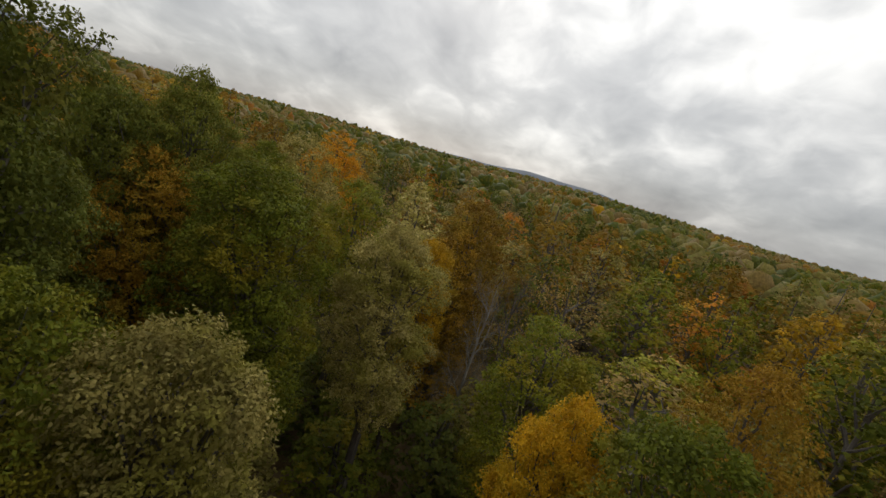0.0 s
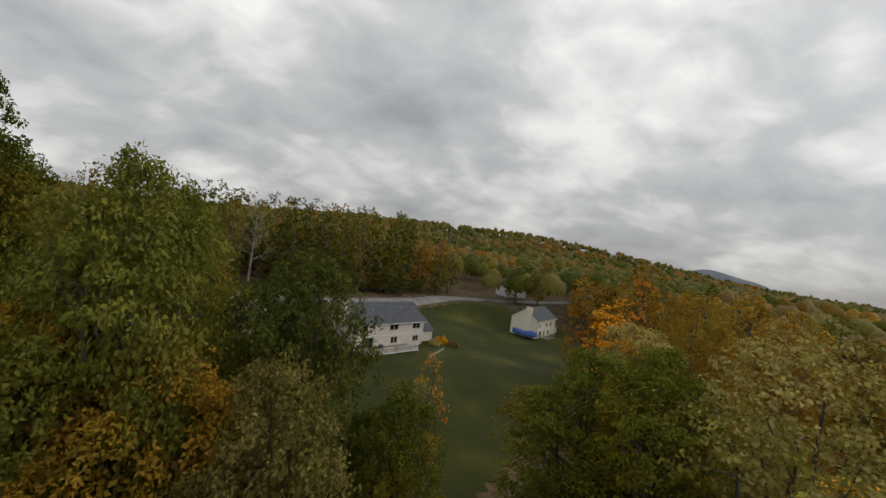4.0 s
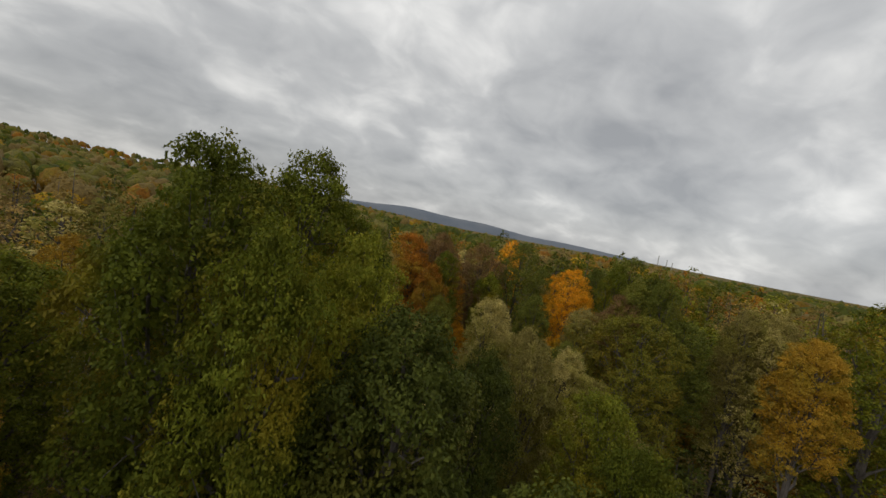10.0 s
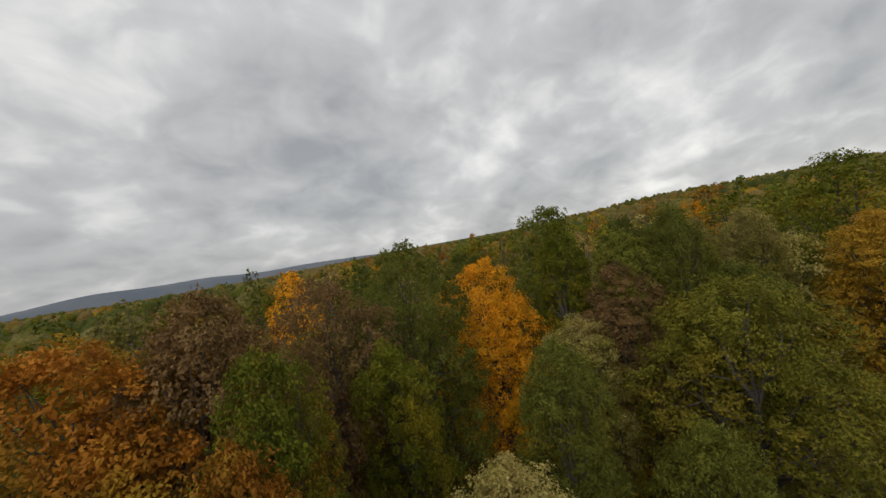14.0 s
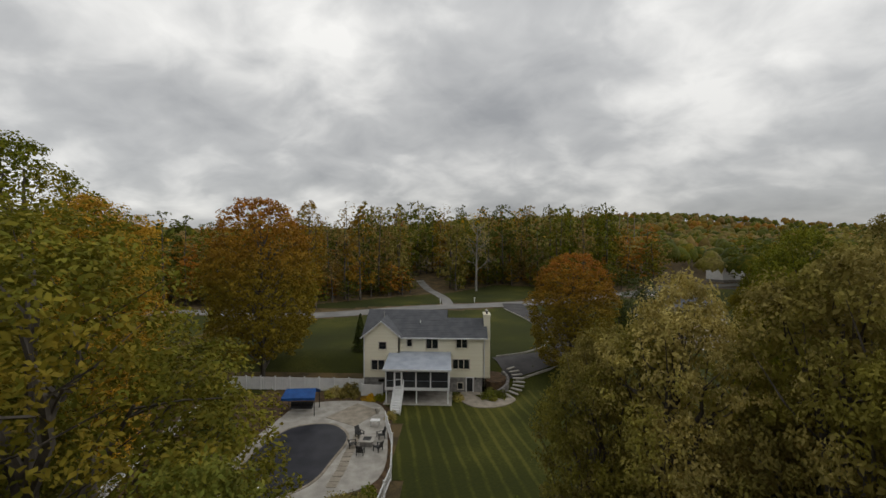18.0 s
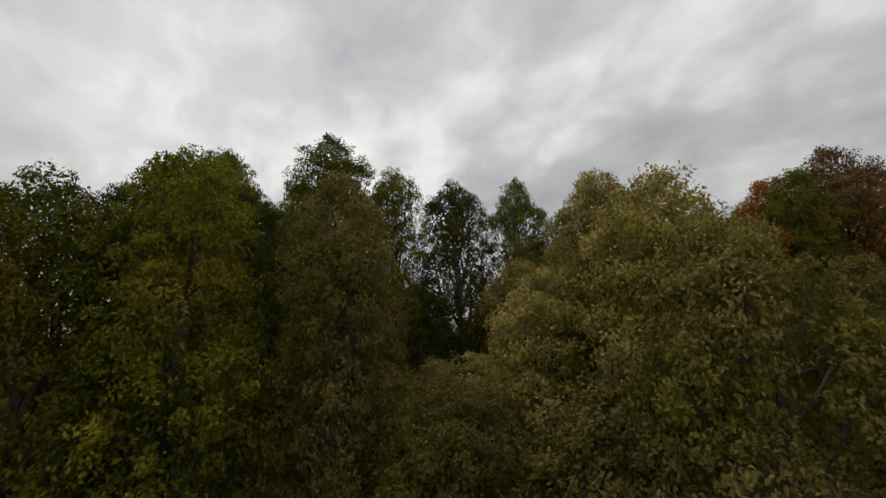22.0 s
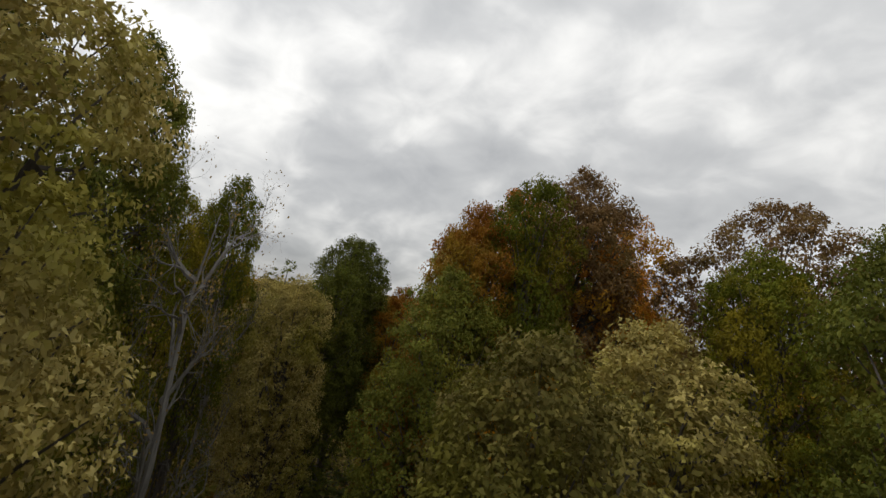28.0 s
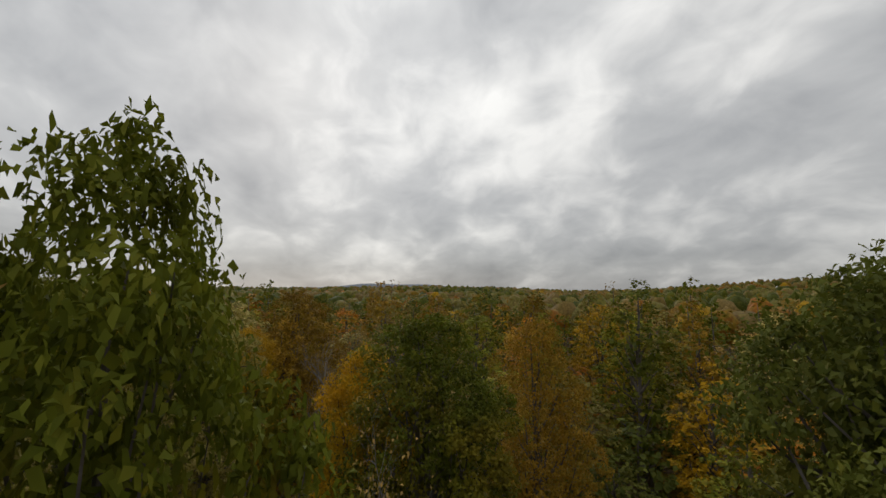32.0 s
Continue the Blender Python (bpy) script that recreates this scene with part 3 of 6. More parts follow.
def bare_meshes(key, radius, low, leaf, per, fine):
    """A thin-leaved tree 20 m high: crooked limbs forking into twigs, a few leaves at their ends."""
    bm, tips = bmesh.new(), []

    def grow(at, way, length, thick, level):
        pts, radii, steps = [at.copy()], [thick], 5 if level < 2 else 3
        p, d = at.copy(), way.normalized()
        for k in range(steps):
            d = (d + Vector(rng.normal(0, 0.2, 3)) + Vector((0, 0, 0.07))).normalized()
            p = p + d * (length / steps)
            pts.append(p.copy())
            radii.append(thick * (1 - 0.8 * (k + 1) / steps))
            if level < fine and k >= (1 if level else 0):
                for _ in range(2 if level else 1):
                    side = d.cross(Vector(rng.normal(0, 1, 3))).normalized()
                    grow(p, d + side * rng.uniform(0.6, 1.1), length * rng.uniform(0.38, 0.6), thick * 0.5 * (1 - 0.6 * k / steps), level + 1)
        tube(bm, pts, radii, 5 if level == 0 else 3)
        if level >= fine - 1:
            tips.append(p)

    sway = rng.uniform(-0.5, 0.5, 4)
    stem = [Vector((0, 0, -0.4)), Vector((sway[0] * 0.4, sway[1] * 0.4, low)), Vector((sway[0], sway[1], low + 4.5)), Vector((sway[2], sway[3], 14.5)), Vector((sway[2] * 2.2, sway[3] * 2.2, 17.0))]
    tube(bm, stem, [0.26, 0.2, 0.15, 0.08, 0.02], 7)
    for k in range(12):
        z = low + (15.5 - low) * k / 11
        a = k * 2.4 + rng.uniform(-0.4, 0.4)
        q = stem[1].lerp(stem[3], (z - low) / (14.5 - low)) if z < 14.5 else stem[3].lerp(stem[4], (z - 14.5) / 4.1)
        grow(q, Vector((math.cos(a), math.sin(a), rng.uniform(0.6, 1.3))), radius * rng.uniform(1.0, 1.45) * (1 - 0.35 * k / 11), 0.1, 0)
    me = bpy.data.meshes.new("trunk_" + key)
    bm.to_mesh(me)
    bm.free()
    me.materials.append(BARK)
    base = np.array([tuple(t) for t in tips])
    pos = np.repeat(base, per, axis=0) + rng.normal(0, 0.22, (len(base) * per, 3))
    crown = leaves_mesh("crown_" + key, pos, rng.normal(0, 0.6, pos.shape), leaf, DIAMOND)
    crown.materials.append(LEAF["green"])
    return me, crown


FORMS = {
    "near_round": [tree_meshes("near_a%d" % k, 4.4, 6.0, 26, 760, 52, 0.116, SLENDER, 0.42, 4, inner=11000) for k in range(2)],
    "near_slim": [tree_meshes("near_b%d" % k, 2.8, 8.0, 24, 640, 52, 0.112, SLENDER, 0.38, 4, inner=10000) for k in range(3)],
    "near_sparse": [bare_meshes("near_c%d" % k, 3.2, 6.0, 0.10, 1, 3) for k in range(2)],
    "mid_round": [tree_meshes("mid_a%d" % k, 4.4, 3.0, 22, 620, 32, 0.15, DIAMOND, 0.45, 2, inner=6000) for k in range(3)],
    "mid_slim": [tree_meshes("mid_b%d" % k, 2.8, 6.0, 22, 540, 30, 0.14, DIAMOND, 0.40, 2, inner=3600) for k in range(2)],
    "mid_sparse": [bare_meshes("mid_c%d" % k, 3.4, 5.0, 0.15, 5, 2) for k in range(3)],
    "mid_low": [tree_meshes("mid_d%d" % k, 4.5, 0.9, 40, 950, 18, 0.22, DIAMOND, 0.45, 2, inner=2400, skirt=1.92) for k in range(2)],
    "mid_maple": [tree_meshes("maple", 6.5, 0.7, 64, 1700, 18, 0.25, DIAMOND, 0.5, 1, inner=5600, skirt=1.9)],
    "low_round": [tree_meshes("low_a%d" % k, 4.4, 1.0, 20, 260, 13, 0.36, DIAMOND, 0.55, 0, inner=460, skirt=1.9) for k in range(3)],
    "low_slim": [tree_meshes("low_b%d" % k, 2.9, 1.0, 18, 220, 12, 0.33, DIAMOND, 0.5, 0, inner=340, skirt=1.9) for k in range(2)],
    "low_sparse": [tree_meshes("low_c%d" % k, 3.8, 2.0, 14, 150, 10, 0.28, DIAMOND, 0.65, 4, 0.8, skirt=1.85) for k in range(2)],
    "far_round": [tree_meshes("far_a%d" % k, 4.4, 0.3, 13, 90, 6, 0.76, DIAMOND, 0.75, 0, inner=70, skirt=1.95) for k in range(3)],
    "far_sparse": [tree_meshes("far_c%d" % k, 4.2, 1.0, 11, 75, 6, 0.58, DIAMOND, 0.85, 0, 0.9, inner=40, skirt=1.9) for k in range(2)],
}
TREE_TEXT = {
    "green": ("tall oak with green leaves yellowing in patches", "round"), "dark": ("dark green broadleaf tree of the wood", "round"),
    "tan": ("oak with dull olive and tan-brown leaves", "round"), "yellow": ("tree in bright yellow autumn leaf", "round"),
    "amber": ("tree in dull amber-orange autumn leaf", "round"), "orange": ("tree in full orange autumn leaf", "round"), "rust": ("maple in rust-red and orange autumn leaf", "round"),
    "maroon": ("tree with dark maroon autumn leaves", "round"), "dusk": ("half-bare tree with withered brown leaves", "sparse"),
    "bare": ("nearly bare tree with pale grey branches", "sparse"),
}
tree_count = 0


def plant(kind, x, y, top, r, level, form=None, bark=None, leaf=None, label=None):
    global tree_count
    label0, form0 = TREE_TEXT[kind]
    form = form or form0
    if form == "round" and r < 3.3 and level != "far":
        form = "slim"
    options = FORMS[level + "_" + form]
    trunk_me, crown_me = options[tree_count % len(options)]
    tree_count += 1
    z = float(ground_z(x, y))
    e = new("tree")
    turn = (tree_count * 137.5) % 360
    s = r / {"round": 4.4, "low": 4.5, "slim": 2.8, "sparse": 3.5, "maple": 6.5}[form]
    e.matrix_basis = pose(x, y, z, 0, 0, turn) @ Matrix.Diagonal((s, s, (top - z) / 20, 1))
    tagged(e, label or label0, "tree", "trees of the wood" if level == "low" else "")
    for name, me, mat in (("trunk", trunk_me, bark or (PALE_BARK if kind == "bare" else BARK)), ("crown", crown_me, leaf or LEAF["dusk" if kind == "bare" else kind])):
        ob = new(name, me)
        ob.parent = e
        ob.material_slots[0].link = "OBJECT"
        ob.material_slots[0].material = mat
    return e


# kind: rows of x, y, height of the top above the lawn, radius of the crown
NEAR_TREES = {
    "dark": [(27.2, -53.8, 25.2, 2.0), (29.4, -51.4, 25.2, 2.2), (38.2, -47.2, 26.6, 2.7), (26.4, -68.0, 22.1, 2.3), (4.1, -60.4, 25.5, 3.8), (49.3, -46.0, 23.2, 2.3), (45.9, -47.8, 24.9, 2.2), (44.8, -45.9, 23.6, 2.3), (45.3, -41.0, 20.4, 2.8), (34.2, -38.9, 24.1, 2.8), (29.4, -40.6, 22.1, 1.9), (9.3, -53.5, 21.2, 1.9), (9.7, -49.4, 18.3, 1.9), (-0.7, -49.2, 24.1, 2.2), (26.1, -66.1, 21.9, 2.3), (17.7, -57.6, 19.9, 2.0), (25.5, -64.1, 20.2, 1.9), (-0.7, -44.4, 21.4, 3.2), (-2.8, -48.7, 24.7, 2.4), (-0.7, -46.6, 25.0, 1.9)] + [(-13.8, -61.3, 23.8, 2.3), (-15.3, -71.4, 21.7, 2.3), (-10.3, -58.9, 23.7, 2.3), (33.8, -33.9, 22.2, 2.3)],
    "tan": [(14.6, -51.6, 18.5, 2.0), (16.4, -42.7, 18.4, 1.8), (20.6, -48.4, 22.0, 2.1), (17.5, -44.2, 20.0, 2.0), (19.5, -46.3, 20.8, 2.0), (25.1, -41.4, 21.5, 1.9), (20.6, -45.0, 18.4, 2.2), (25.3, -61.0, 19.0, 1.9), (49.2, -49.5, 21.4, 1.9), (47.0, -57.5, 20.7, 2.9), (35.4, -53.6, 20.2, 2.5), (26.3, -43.6, 16.0, 1.9), (25.2, -45.2, 16.0, 1.9), (22.4, -46.9, 16.0, 1.9), (14.9, -43.7, 13.0, 1.9), (18.5, -43.1, 16.0, 2.2), (21.9, -42.2, 15.7, 1.9), (15.6, -47.5, 13.0, 1.9), (12.8, -55.1, 19.1, 2.4), (24.5, -70.0, 18.2, 1.9)] + [(27.8, -62.4, 18.7, 2.6), (19.4, -63.7, 22.5, 1.9), (25.2, -47.6, 16.0, 3.4), (9.1, -43.7, 13.5, 3.4), (-5.8, -41.1, 23.6, 2.3), (-10.0, -39.5, 23.8, 2.3), (10.2, -85.9, 22.7, 2.3), (13.3, -76.0, 22.4, 2.3), (8.7, -83.5, 22.5, 2.3), (-3.2, -62.2, 20.4, 2.3), (-14.1, -41.6, 23.3, 2.3), (2.5, -52.4, 20.3, 2.3), (25.2, -50.9, 19.9, 2.3)],
    "maroon": [(14.5, -62.6, 25.2, 2.7), (7.8, -62.9, 24.6, 4.0), (0.4, -50.0, 22.4, 2.6)],
    "green": [(34.5, -46.6, 28.2, 3.0), (31.8, -49.0, 26.1, 2.0), (38.6, -42.3, 27.4, 2.6), (34.6, -41.3, 25.7, 2.0), (26.4, -35.6, 20.5, 1.9), (25.6, -37.7, 21.2, 2.1), (27.1, -58.4, 22.5, 1.5), (27.3, -55.7, 21.9, 1.7), (45.5, -44.5, 23.1, 3.4), (44.5, -41.6, 24.6, 1.8), (52.0, -47.1, 20.2, 1.6), (59.9, -43.1, 20.6, 3.2), (60.4, -46.0, 21.6, 2.6), (43.4, -52.0, 22.4, 3.2), (34.4, -63.7, 20.8, 2.6), (37.6, -40.0, 25.8, 1.9), (34.5, -50.8, 20.8, 3.4), (15.8, -59.7, 23.6, 1.9), (-2.6, -52.6, 25.2, 2.0), (9.4, -59.5, 21.9, 1.9)],
    "bare": [(25.6, -55.9, 23.6, 2.5), (26.1, -58.5, 19.8, 1.6), (31.7, -61.4, 20.1, 2.0), (53.3, -63.9, 19.2, 2.2)],
    "rust": [(23.5, -68.0, 19.7, 1.8), (13.1, -64.0, 23.6, 3.8), (17.0, -63.9, 24.6, 3.0), (17.5, -59.0, 22.4, 1.9)],
    "amber": [(47.0, -48.6, 21.3, 2.2), (44.5, -47.3, 21.7, 2.4), (-4.2, -35.8, 22.7, 3.1), (-8.4, -92.8, 17.9, 2.3)],
    "yellow": [(53.7, -59.4, 18.9, 2.0), (36.6, -62.6, 19.7, 1.8), (0.1, -53.1, 17.2, 4.2)],
    "dusk": [(55.1, -66.4, 19.3, 2.4)],
    "orange": [(-2.2, -57.6, 23.6, 4.1), (15.0, -57.4, 17.3, 1.9)],
}
MID_TREES = {
    "tan": [(67.6, -36.4, 20.7, 3.0), (63.2, -48.4, 22.9, 4.5), (-7.0, -39.5, 22.3, 4.5), (4.5, -89.4, 14.8, 5.4)],
    "amber": [(73.7, -33.9, 23.2, 3.6), (59.3, -61.7, 19.1, 2.6), (88.9, -28.4, 21.3, 5.0), (80.3, -65.3, 19.6, 4.5), (61.7, -63.2, 21.5, 4.5), (42.5, -73.8, 19.9, 3.4)],
    "green": [(57.9, -54.0, 20.8, 3.2), (45.3, -65.4, 18.5, 2.8), (-11.5, -32.6, 26.6, 6.0)],
    "orange": [(85.0, -46.1, 23.3, 4.5)],
    "bare": [(41.3, -67.9, 18.8, 2.6)],
    "dusk": [(55.1, -70.3, 20.6, 4.2)],
    "dark": [(-6.3, -53.0, 26.3, 3.2)],
    "yellow": [(-13.0, -27.4, 14.3, 4.2), (0.5, -76.2, 18.2, 3.1)],
}
LOW_TREES = {
    "amber": [(134.0, 2.5, 21.2, 6.0), (-8.4, -103.3, 22.4, 6.0), (107.7, -1.7, 21.9, 6.0), (104.5, 8.7, 26.4, 6.0), (112.8, -4.6, 24.5, 6.0), (91.1, -49.1, 18.8, 4.0), (98.8, -16.7, 23.1, 5.0)],
    "tan": [(113.6, -63.9, 14.5, 6.0)],
    "green": [(-18.8, -28.8, 25.3, 5.0), (-25.2, -16.7, 24.7, 5.5), (-33.9, -56.3, 26.6, 4.5), (-38.3, -62.7, 25.2, 4.0), (-45.6, -19.2, 24.5, 6.0), (-26.8, -27.0, 20.6, 4.5), (-23.1, -77.1, 22.5, 5.0)],
    "dusk": [(-21.2, -68.2, 19.8, 3.5)],
    "rust": [(96.7, 14.5, 23.3, 4.0), (101.7, 5.9, 23.3, 4.5)],
    "maroon": [(-35.5, -8.0, 15.8, 3.0)],
    "orange": [(-40.1, -99.9, 24.9, 5.0), (-50.2, -30.2, 24.6, 4.0), (-27.1, -89.5, 25.2, 4.5), (93.4, 0.4, 19.4, 5.5)],
}
OUT_TREES = {
    "amber": [(121.7, -3.5, 19.9, 4.5), (140.7, -33.4, 20.4, 5.5)],
    "green": [(52.1, 112.0, 31.7, 7.0)],
}

for level, table in (("near", NEAR_TREES), ("mid", MID_TREES), ("low", LOW_TREES), ("far", OUT_TREES)):
    for kind, rows in table.items():
        for x, y, top, r in rows:
            plant(kind, x, y, top, r, level)

# trees of the gardens
plant("green", 4.2, -46.0, 21.4, 5.0, "near", "round", leaf=LEAF["turning"], label="broad tree with green leaves turning yellow and orange")
plant("rust", -15.8, 3.6, 26.4, 8.3, "mid", "maple", leaf=LEAF["maple"], label="broad maple turning from green to rust-red beside the white fence")
plant("rust", 28.6, 4.2, 18.6, 6.5, "mid", "maple", leaf=LEAF["maple"], label="round maple in rust-red leaf beside the driveway")
plant("dusk", 18.5, 88, 31.0, 6.0, "mid", "sparse", PALE_BARK, LEAF["tan"], "tall sycamore with pale bark and thin tan leaves")
plant("bare", 45.5, -6.6, 9.5, 3.0, "mid", label="small bare tree on the lawn")
plant("rust", 57.4, -27, 15.5, 1.8, "low", "sparse", label="thin tree with sparse rust-brown leaves on the lawn")
plant("bare", -14.0, -27.6, 13.5, 2.2, "mid", label="bare white birch behind the pool fence")
plant("bare", -15.8, -26.6, 12.0, 2.0, "mid", label="bare white birch behind the pool fence")
plant("dusk", 49, 26.6, 8.5, 3.0, "mid", label="half-bare brown tree beside the house")


def needle_meshes(key, count, size):
    """A cone of drooping needle sprays, 10 m high and 3 m in radius, on a straight stem."""
    t = rng.uniform(0, 1, count) ** 0.75
    a = rng.uniform(0, 6.283, count)
    tier = 0.8 + 0.2 * np.sin(t * 60)
    rad = 3.0 * (1 - t) * tier * rng.uniform(0.55, 1.0, count) + 0.08
    pos = np.stack([np.cos(a) * rad, np.sin(a) * rad, 0.5 + 9.4 * t - 0.25 * rad], 1)
    out = np.stack([np.cos(a), np.sin(a), 0 * a + 0.3], 1)
    crown = leaves_mesh("crown_" + key, pos, out, size, DIAMOND)
    crown.materials.append(LEAF["needle"])
    bm = bmesh.new()
    tube(bm, [(0, 0, -0.3), (0, 0, 5), (0, 0, 9.6)], [0.2, 0.12, 0.02], 7)
    for _ in range(40):
        z, g = rng.uniform(0.8, 8.5), rng.uniform(0, 6.283)
        w = 2.5 * (1 - z / 10)
        tube(bm, [(0, 0, z), (math.cos(g) * w, math.sin(g) * w, z - 0.2 * w)], [0.04, 0.01], 3)
    me = bpy.data.meshes.new("trunk_" + key)
    bm.to_mesh(me)
    bm.free()
    me.materials.append(BARK)
    return me, crown


SPRUCE = needle_meshes("spruce", 3800, 0.5)


def conifer(x, y, h, r, label):
    z = float(ground_z(x, y))
    e = new("conifer")
    e.matrix_basis = pose(x, y, z, 0, 0, (x * 77) % 360) @ Matrix.Diagonal((r / 3, r / 3, h / 10, 1))
    tagged(e, label, "tree")
    for name, me in zip(("trunk", "crown"), SPRUCE):
        new(name, me).parent = e


conifer(-11.2, -15.2, 7.0, 3.0, "dark green spruce inside the pool fence")
conifer(-3.4, 11.5, 6.0, 1.8, "dark clipped cone-shaped evergreen on the lawn")
plant("dark", 43.5, 16.2, 14.2, 3.9, "mid", "low", leaf=LEAF["needle"], label="dark green irregular pine between the two houses")
plant("dark", 40.2, 17.4, 8.8, 2.8, "mid", "low", leaf=LEAF["dark"], label="dark green young tree beside the driveway")
plant("rust", 46.4, 13.6, 7.5, 1.8, "mid", "low", leaf=LEAF["dusk"], label="small brown-leaved tree in front of the pine")


def shrub_mesh(key, mat, size=0.2, count=900):
    d = rng.normal(0, 1, (count, 3))
    d /= np.linalg.norm(d, axis=1, keepdims=True)
    d[:, 2] = np.abs(d[:, 2])
    lump = 1 + 0.2 * np.sin(d[:, :1] * 5 + 1) + 0.15 * np.sin(d[:, 1:2] * 7)
    me = leaves_mesh("foliage_" + key, d * rng.uniform(0.55, 1.0, (count, 1)) * lump * np.array([1, 1, 0.85]), d, size, DIAMOND)
    me.materials.append(mat)
    bm = bmesh.new()
    for _ in range(7):
        q = rng.normal(0, 0.45, 2)
        tube(bm, [(0, 0, -0.1), (q[0] * 0.5, q[1] * 0.5, 0.3), (q[0], q[1], 0.62)], [0.05, 0.03, 0.01], 4)
    st = bpy.data.meshes.new("stems_" + key)
    bm.to_mesh(st)
    bm.free()
    st.materials.append(BARK)
    return st, me


SHRUBS = {"green": shrub_mesh("green", LEAF["green"]), "dark": shrub_mesh("dark", LEAF["dark"]), "yellow": shrub_mesh("yellow", LEAF["yellow"]), "maroon": shrub_mesh("maroon", LEAF["maroon"]), "dusk": shrub_mesh("dusk", LEAF["tan"])}


def shrub(x, y, r, h, kind, label):
    e = new("shrub")
    e.matrix_basis = pose(x, y, float(ground_z(x, y)), 0, 0, (x * 91 + y * 37) % 360) @ Matrix.Diagonal((r, r, h, 1))
    tagged(e, label, "shrub")
    for name, me in zip(("stems", "foliage"), SHRUBS[kind]):
        new(name, me).parent = e


for row in ((-11.6, -21.2, 2.0, 1.9, "green", "rounded green shrub inside the pool fence"), (5.6, -23.6, 1.5, 1.6, "green", "bright green shrub by the pool fence"), (4.2, -26.0, 1.5, 1.3, "green", "bright green shrub by the pool fence"),
            (-13.4, -18.0, 1.8, 1.8, "dark", "dark rounded shrub by the pool"), (-1.6, -1.8, 1.5, 1.7, "dusk", "grey-green shrub beside the white fence"), (-3.6, -2.0, 1.3, 1.3, "dusk", "grey-green shrub beside the white fence"),
            (1.4, -3.2, 1.0, 0.8, "yellow", "low yellowing plants in the bed"), (2.6, -2.9, 0.8, 0.8, "green", "low green plants in the bed"), (16.6, -1.8, 1.4, 1.2, "dark", "dark shrub against the house wall"), (17.8, -1.4, 1.1, 0.9, "dark", "dark shrub beside the steps"),
            (4.9, -8.2, 0.8, 0.9, "dusk", "small brown shrub by the porch stairs"), (12.6, -2.6, 0.9, 0.8, "dusk", "brown shrub below the basement window"), (74.4, 37.8, 1.7, 1.9, "yellow", "rounded golden yellow shrub by the path"), (76.6, 36.8, 1.8, 1.6, "maroon", "dark reddish shrub by the path"),
            (72.0, 35.4, 1.6, 1.5, "dusk", "brown shrub beside the house"), (52, 21.6, 1.3, 1.4, "dusk", "brown shrub below the deck"), (-21.5, -5, 1.5, 1.5, "maroon", "reddish shrub by the fence corner"), (-25, -4, 1.8, 2.4, "dark", "dark hedge shrub behind the fence"), (-23, -1, 1.7, 2.2, "dark", "dark hedge shrub behind the fence")):
    shrub(*row)

# ---- the wood between and beyond the placed trees ----
POOL_YARD = [(-24, -33), (8, -33), (8, 4), (-24, 4)]
VIEW_GAP = [(-4, -44), (10, -62), (22, -62), (26, -50), (34, -36), (46, -34), (56, -38), (60, -30), (62, -6), (40, -12), (6, -20), (-8, -27), (-8, -36)]
EAST_GAP = [(50, -46), (70, -38), (90, -10), (112, 24), (92, 14), (65, -4), (47, -5), (40, -12)]
tests = [in_poly(EAST_GAP), in_poly(LAWN), in_poly(NORTH_LAWN), in_poly(POOL_YARD), in_poly(VIEW_GAP)]
placed = np.array([(x, y, r) for table in (NEAR_TREES, MID_TREES, LOW_TREES, OUT_TREES) for rows in table.values() for x, y, top, r in rows] + [(-15.8, 3.6, 6), (28.6, 4.2, 6), (18.5, 88, 5), (4.2, -46, 5)])


def off_street(x, y):
    best = 1e9
    for (xa, ya), (xb, yb) in list(zip(STREET, STREET[1:])) + [((10, 54), (8, 70)), ((8, 70), (-3, 107))]:
        k = max(0, min(1, ((x - xa) * (xb - xa) + (y - ya) * (yb - ya)) / ((xb - xa) ** 2 + (yb - ya) ** 2)))
        best = min(best, math.hypot(x - xa - k * (xb - xa), y - ya - k * (yb - ya)))
    return best


MIXES = ["green"] * 9 + ["dark"] * 5 + ["tan"] * 6 + ["yellow"] + ["amber"] * 2 + ["rust"] * 2 + ["dusk"] * 4
EAST_MIX = ["amber"] * 4 + ["rust"] * 2 + ["tan"] * 7 + ["dusk"] * 5 + ["green"] * 8 + ["yellow"] * 2 + ["dark"] * 2
rng = np.random.default_rng(19)
wood = []
for gx in np.arange(-150, 215, 9.0):
    for gy in np.arange(-175, 150, 9.0):
        x, y = gx + rng.uniform(-3.4, 3.4), gy + rng.uniform(-3.4, 3.4)
        if math.hypot(x - 20, y + 20) > 165 or any(bool(t(np.array(x), np.array(y))) for t in tests):
            continue
        if off_street(x, y) < 6.5 or math.hypot(x + 40, y - 7) < 16 or math.hypot(x - 13, y - 70) < 6:
            continue
        d = np.hypot(placed[:, 0] - x, placed[:, 1] - y)
        if (d < 0.55 * placed[:, 2] + 2.4).any():
            continue
        wood.append((x, y))
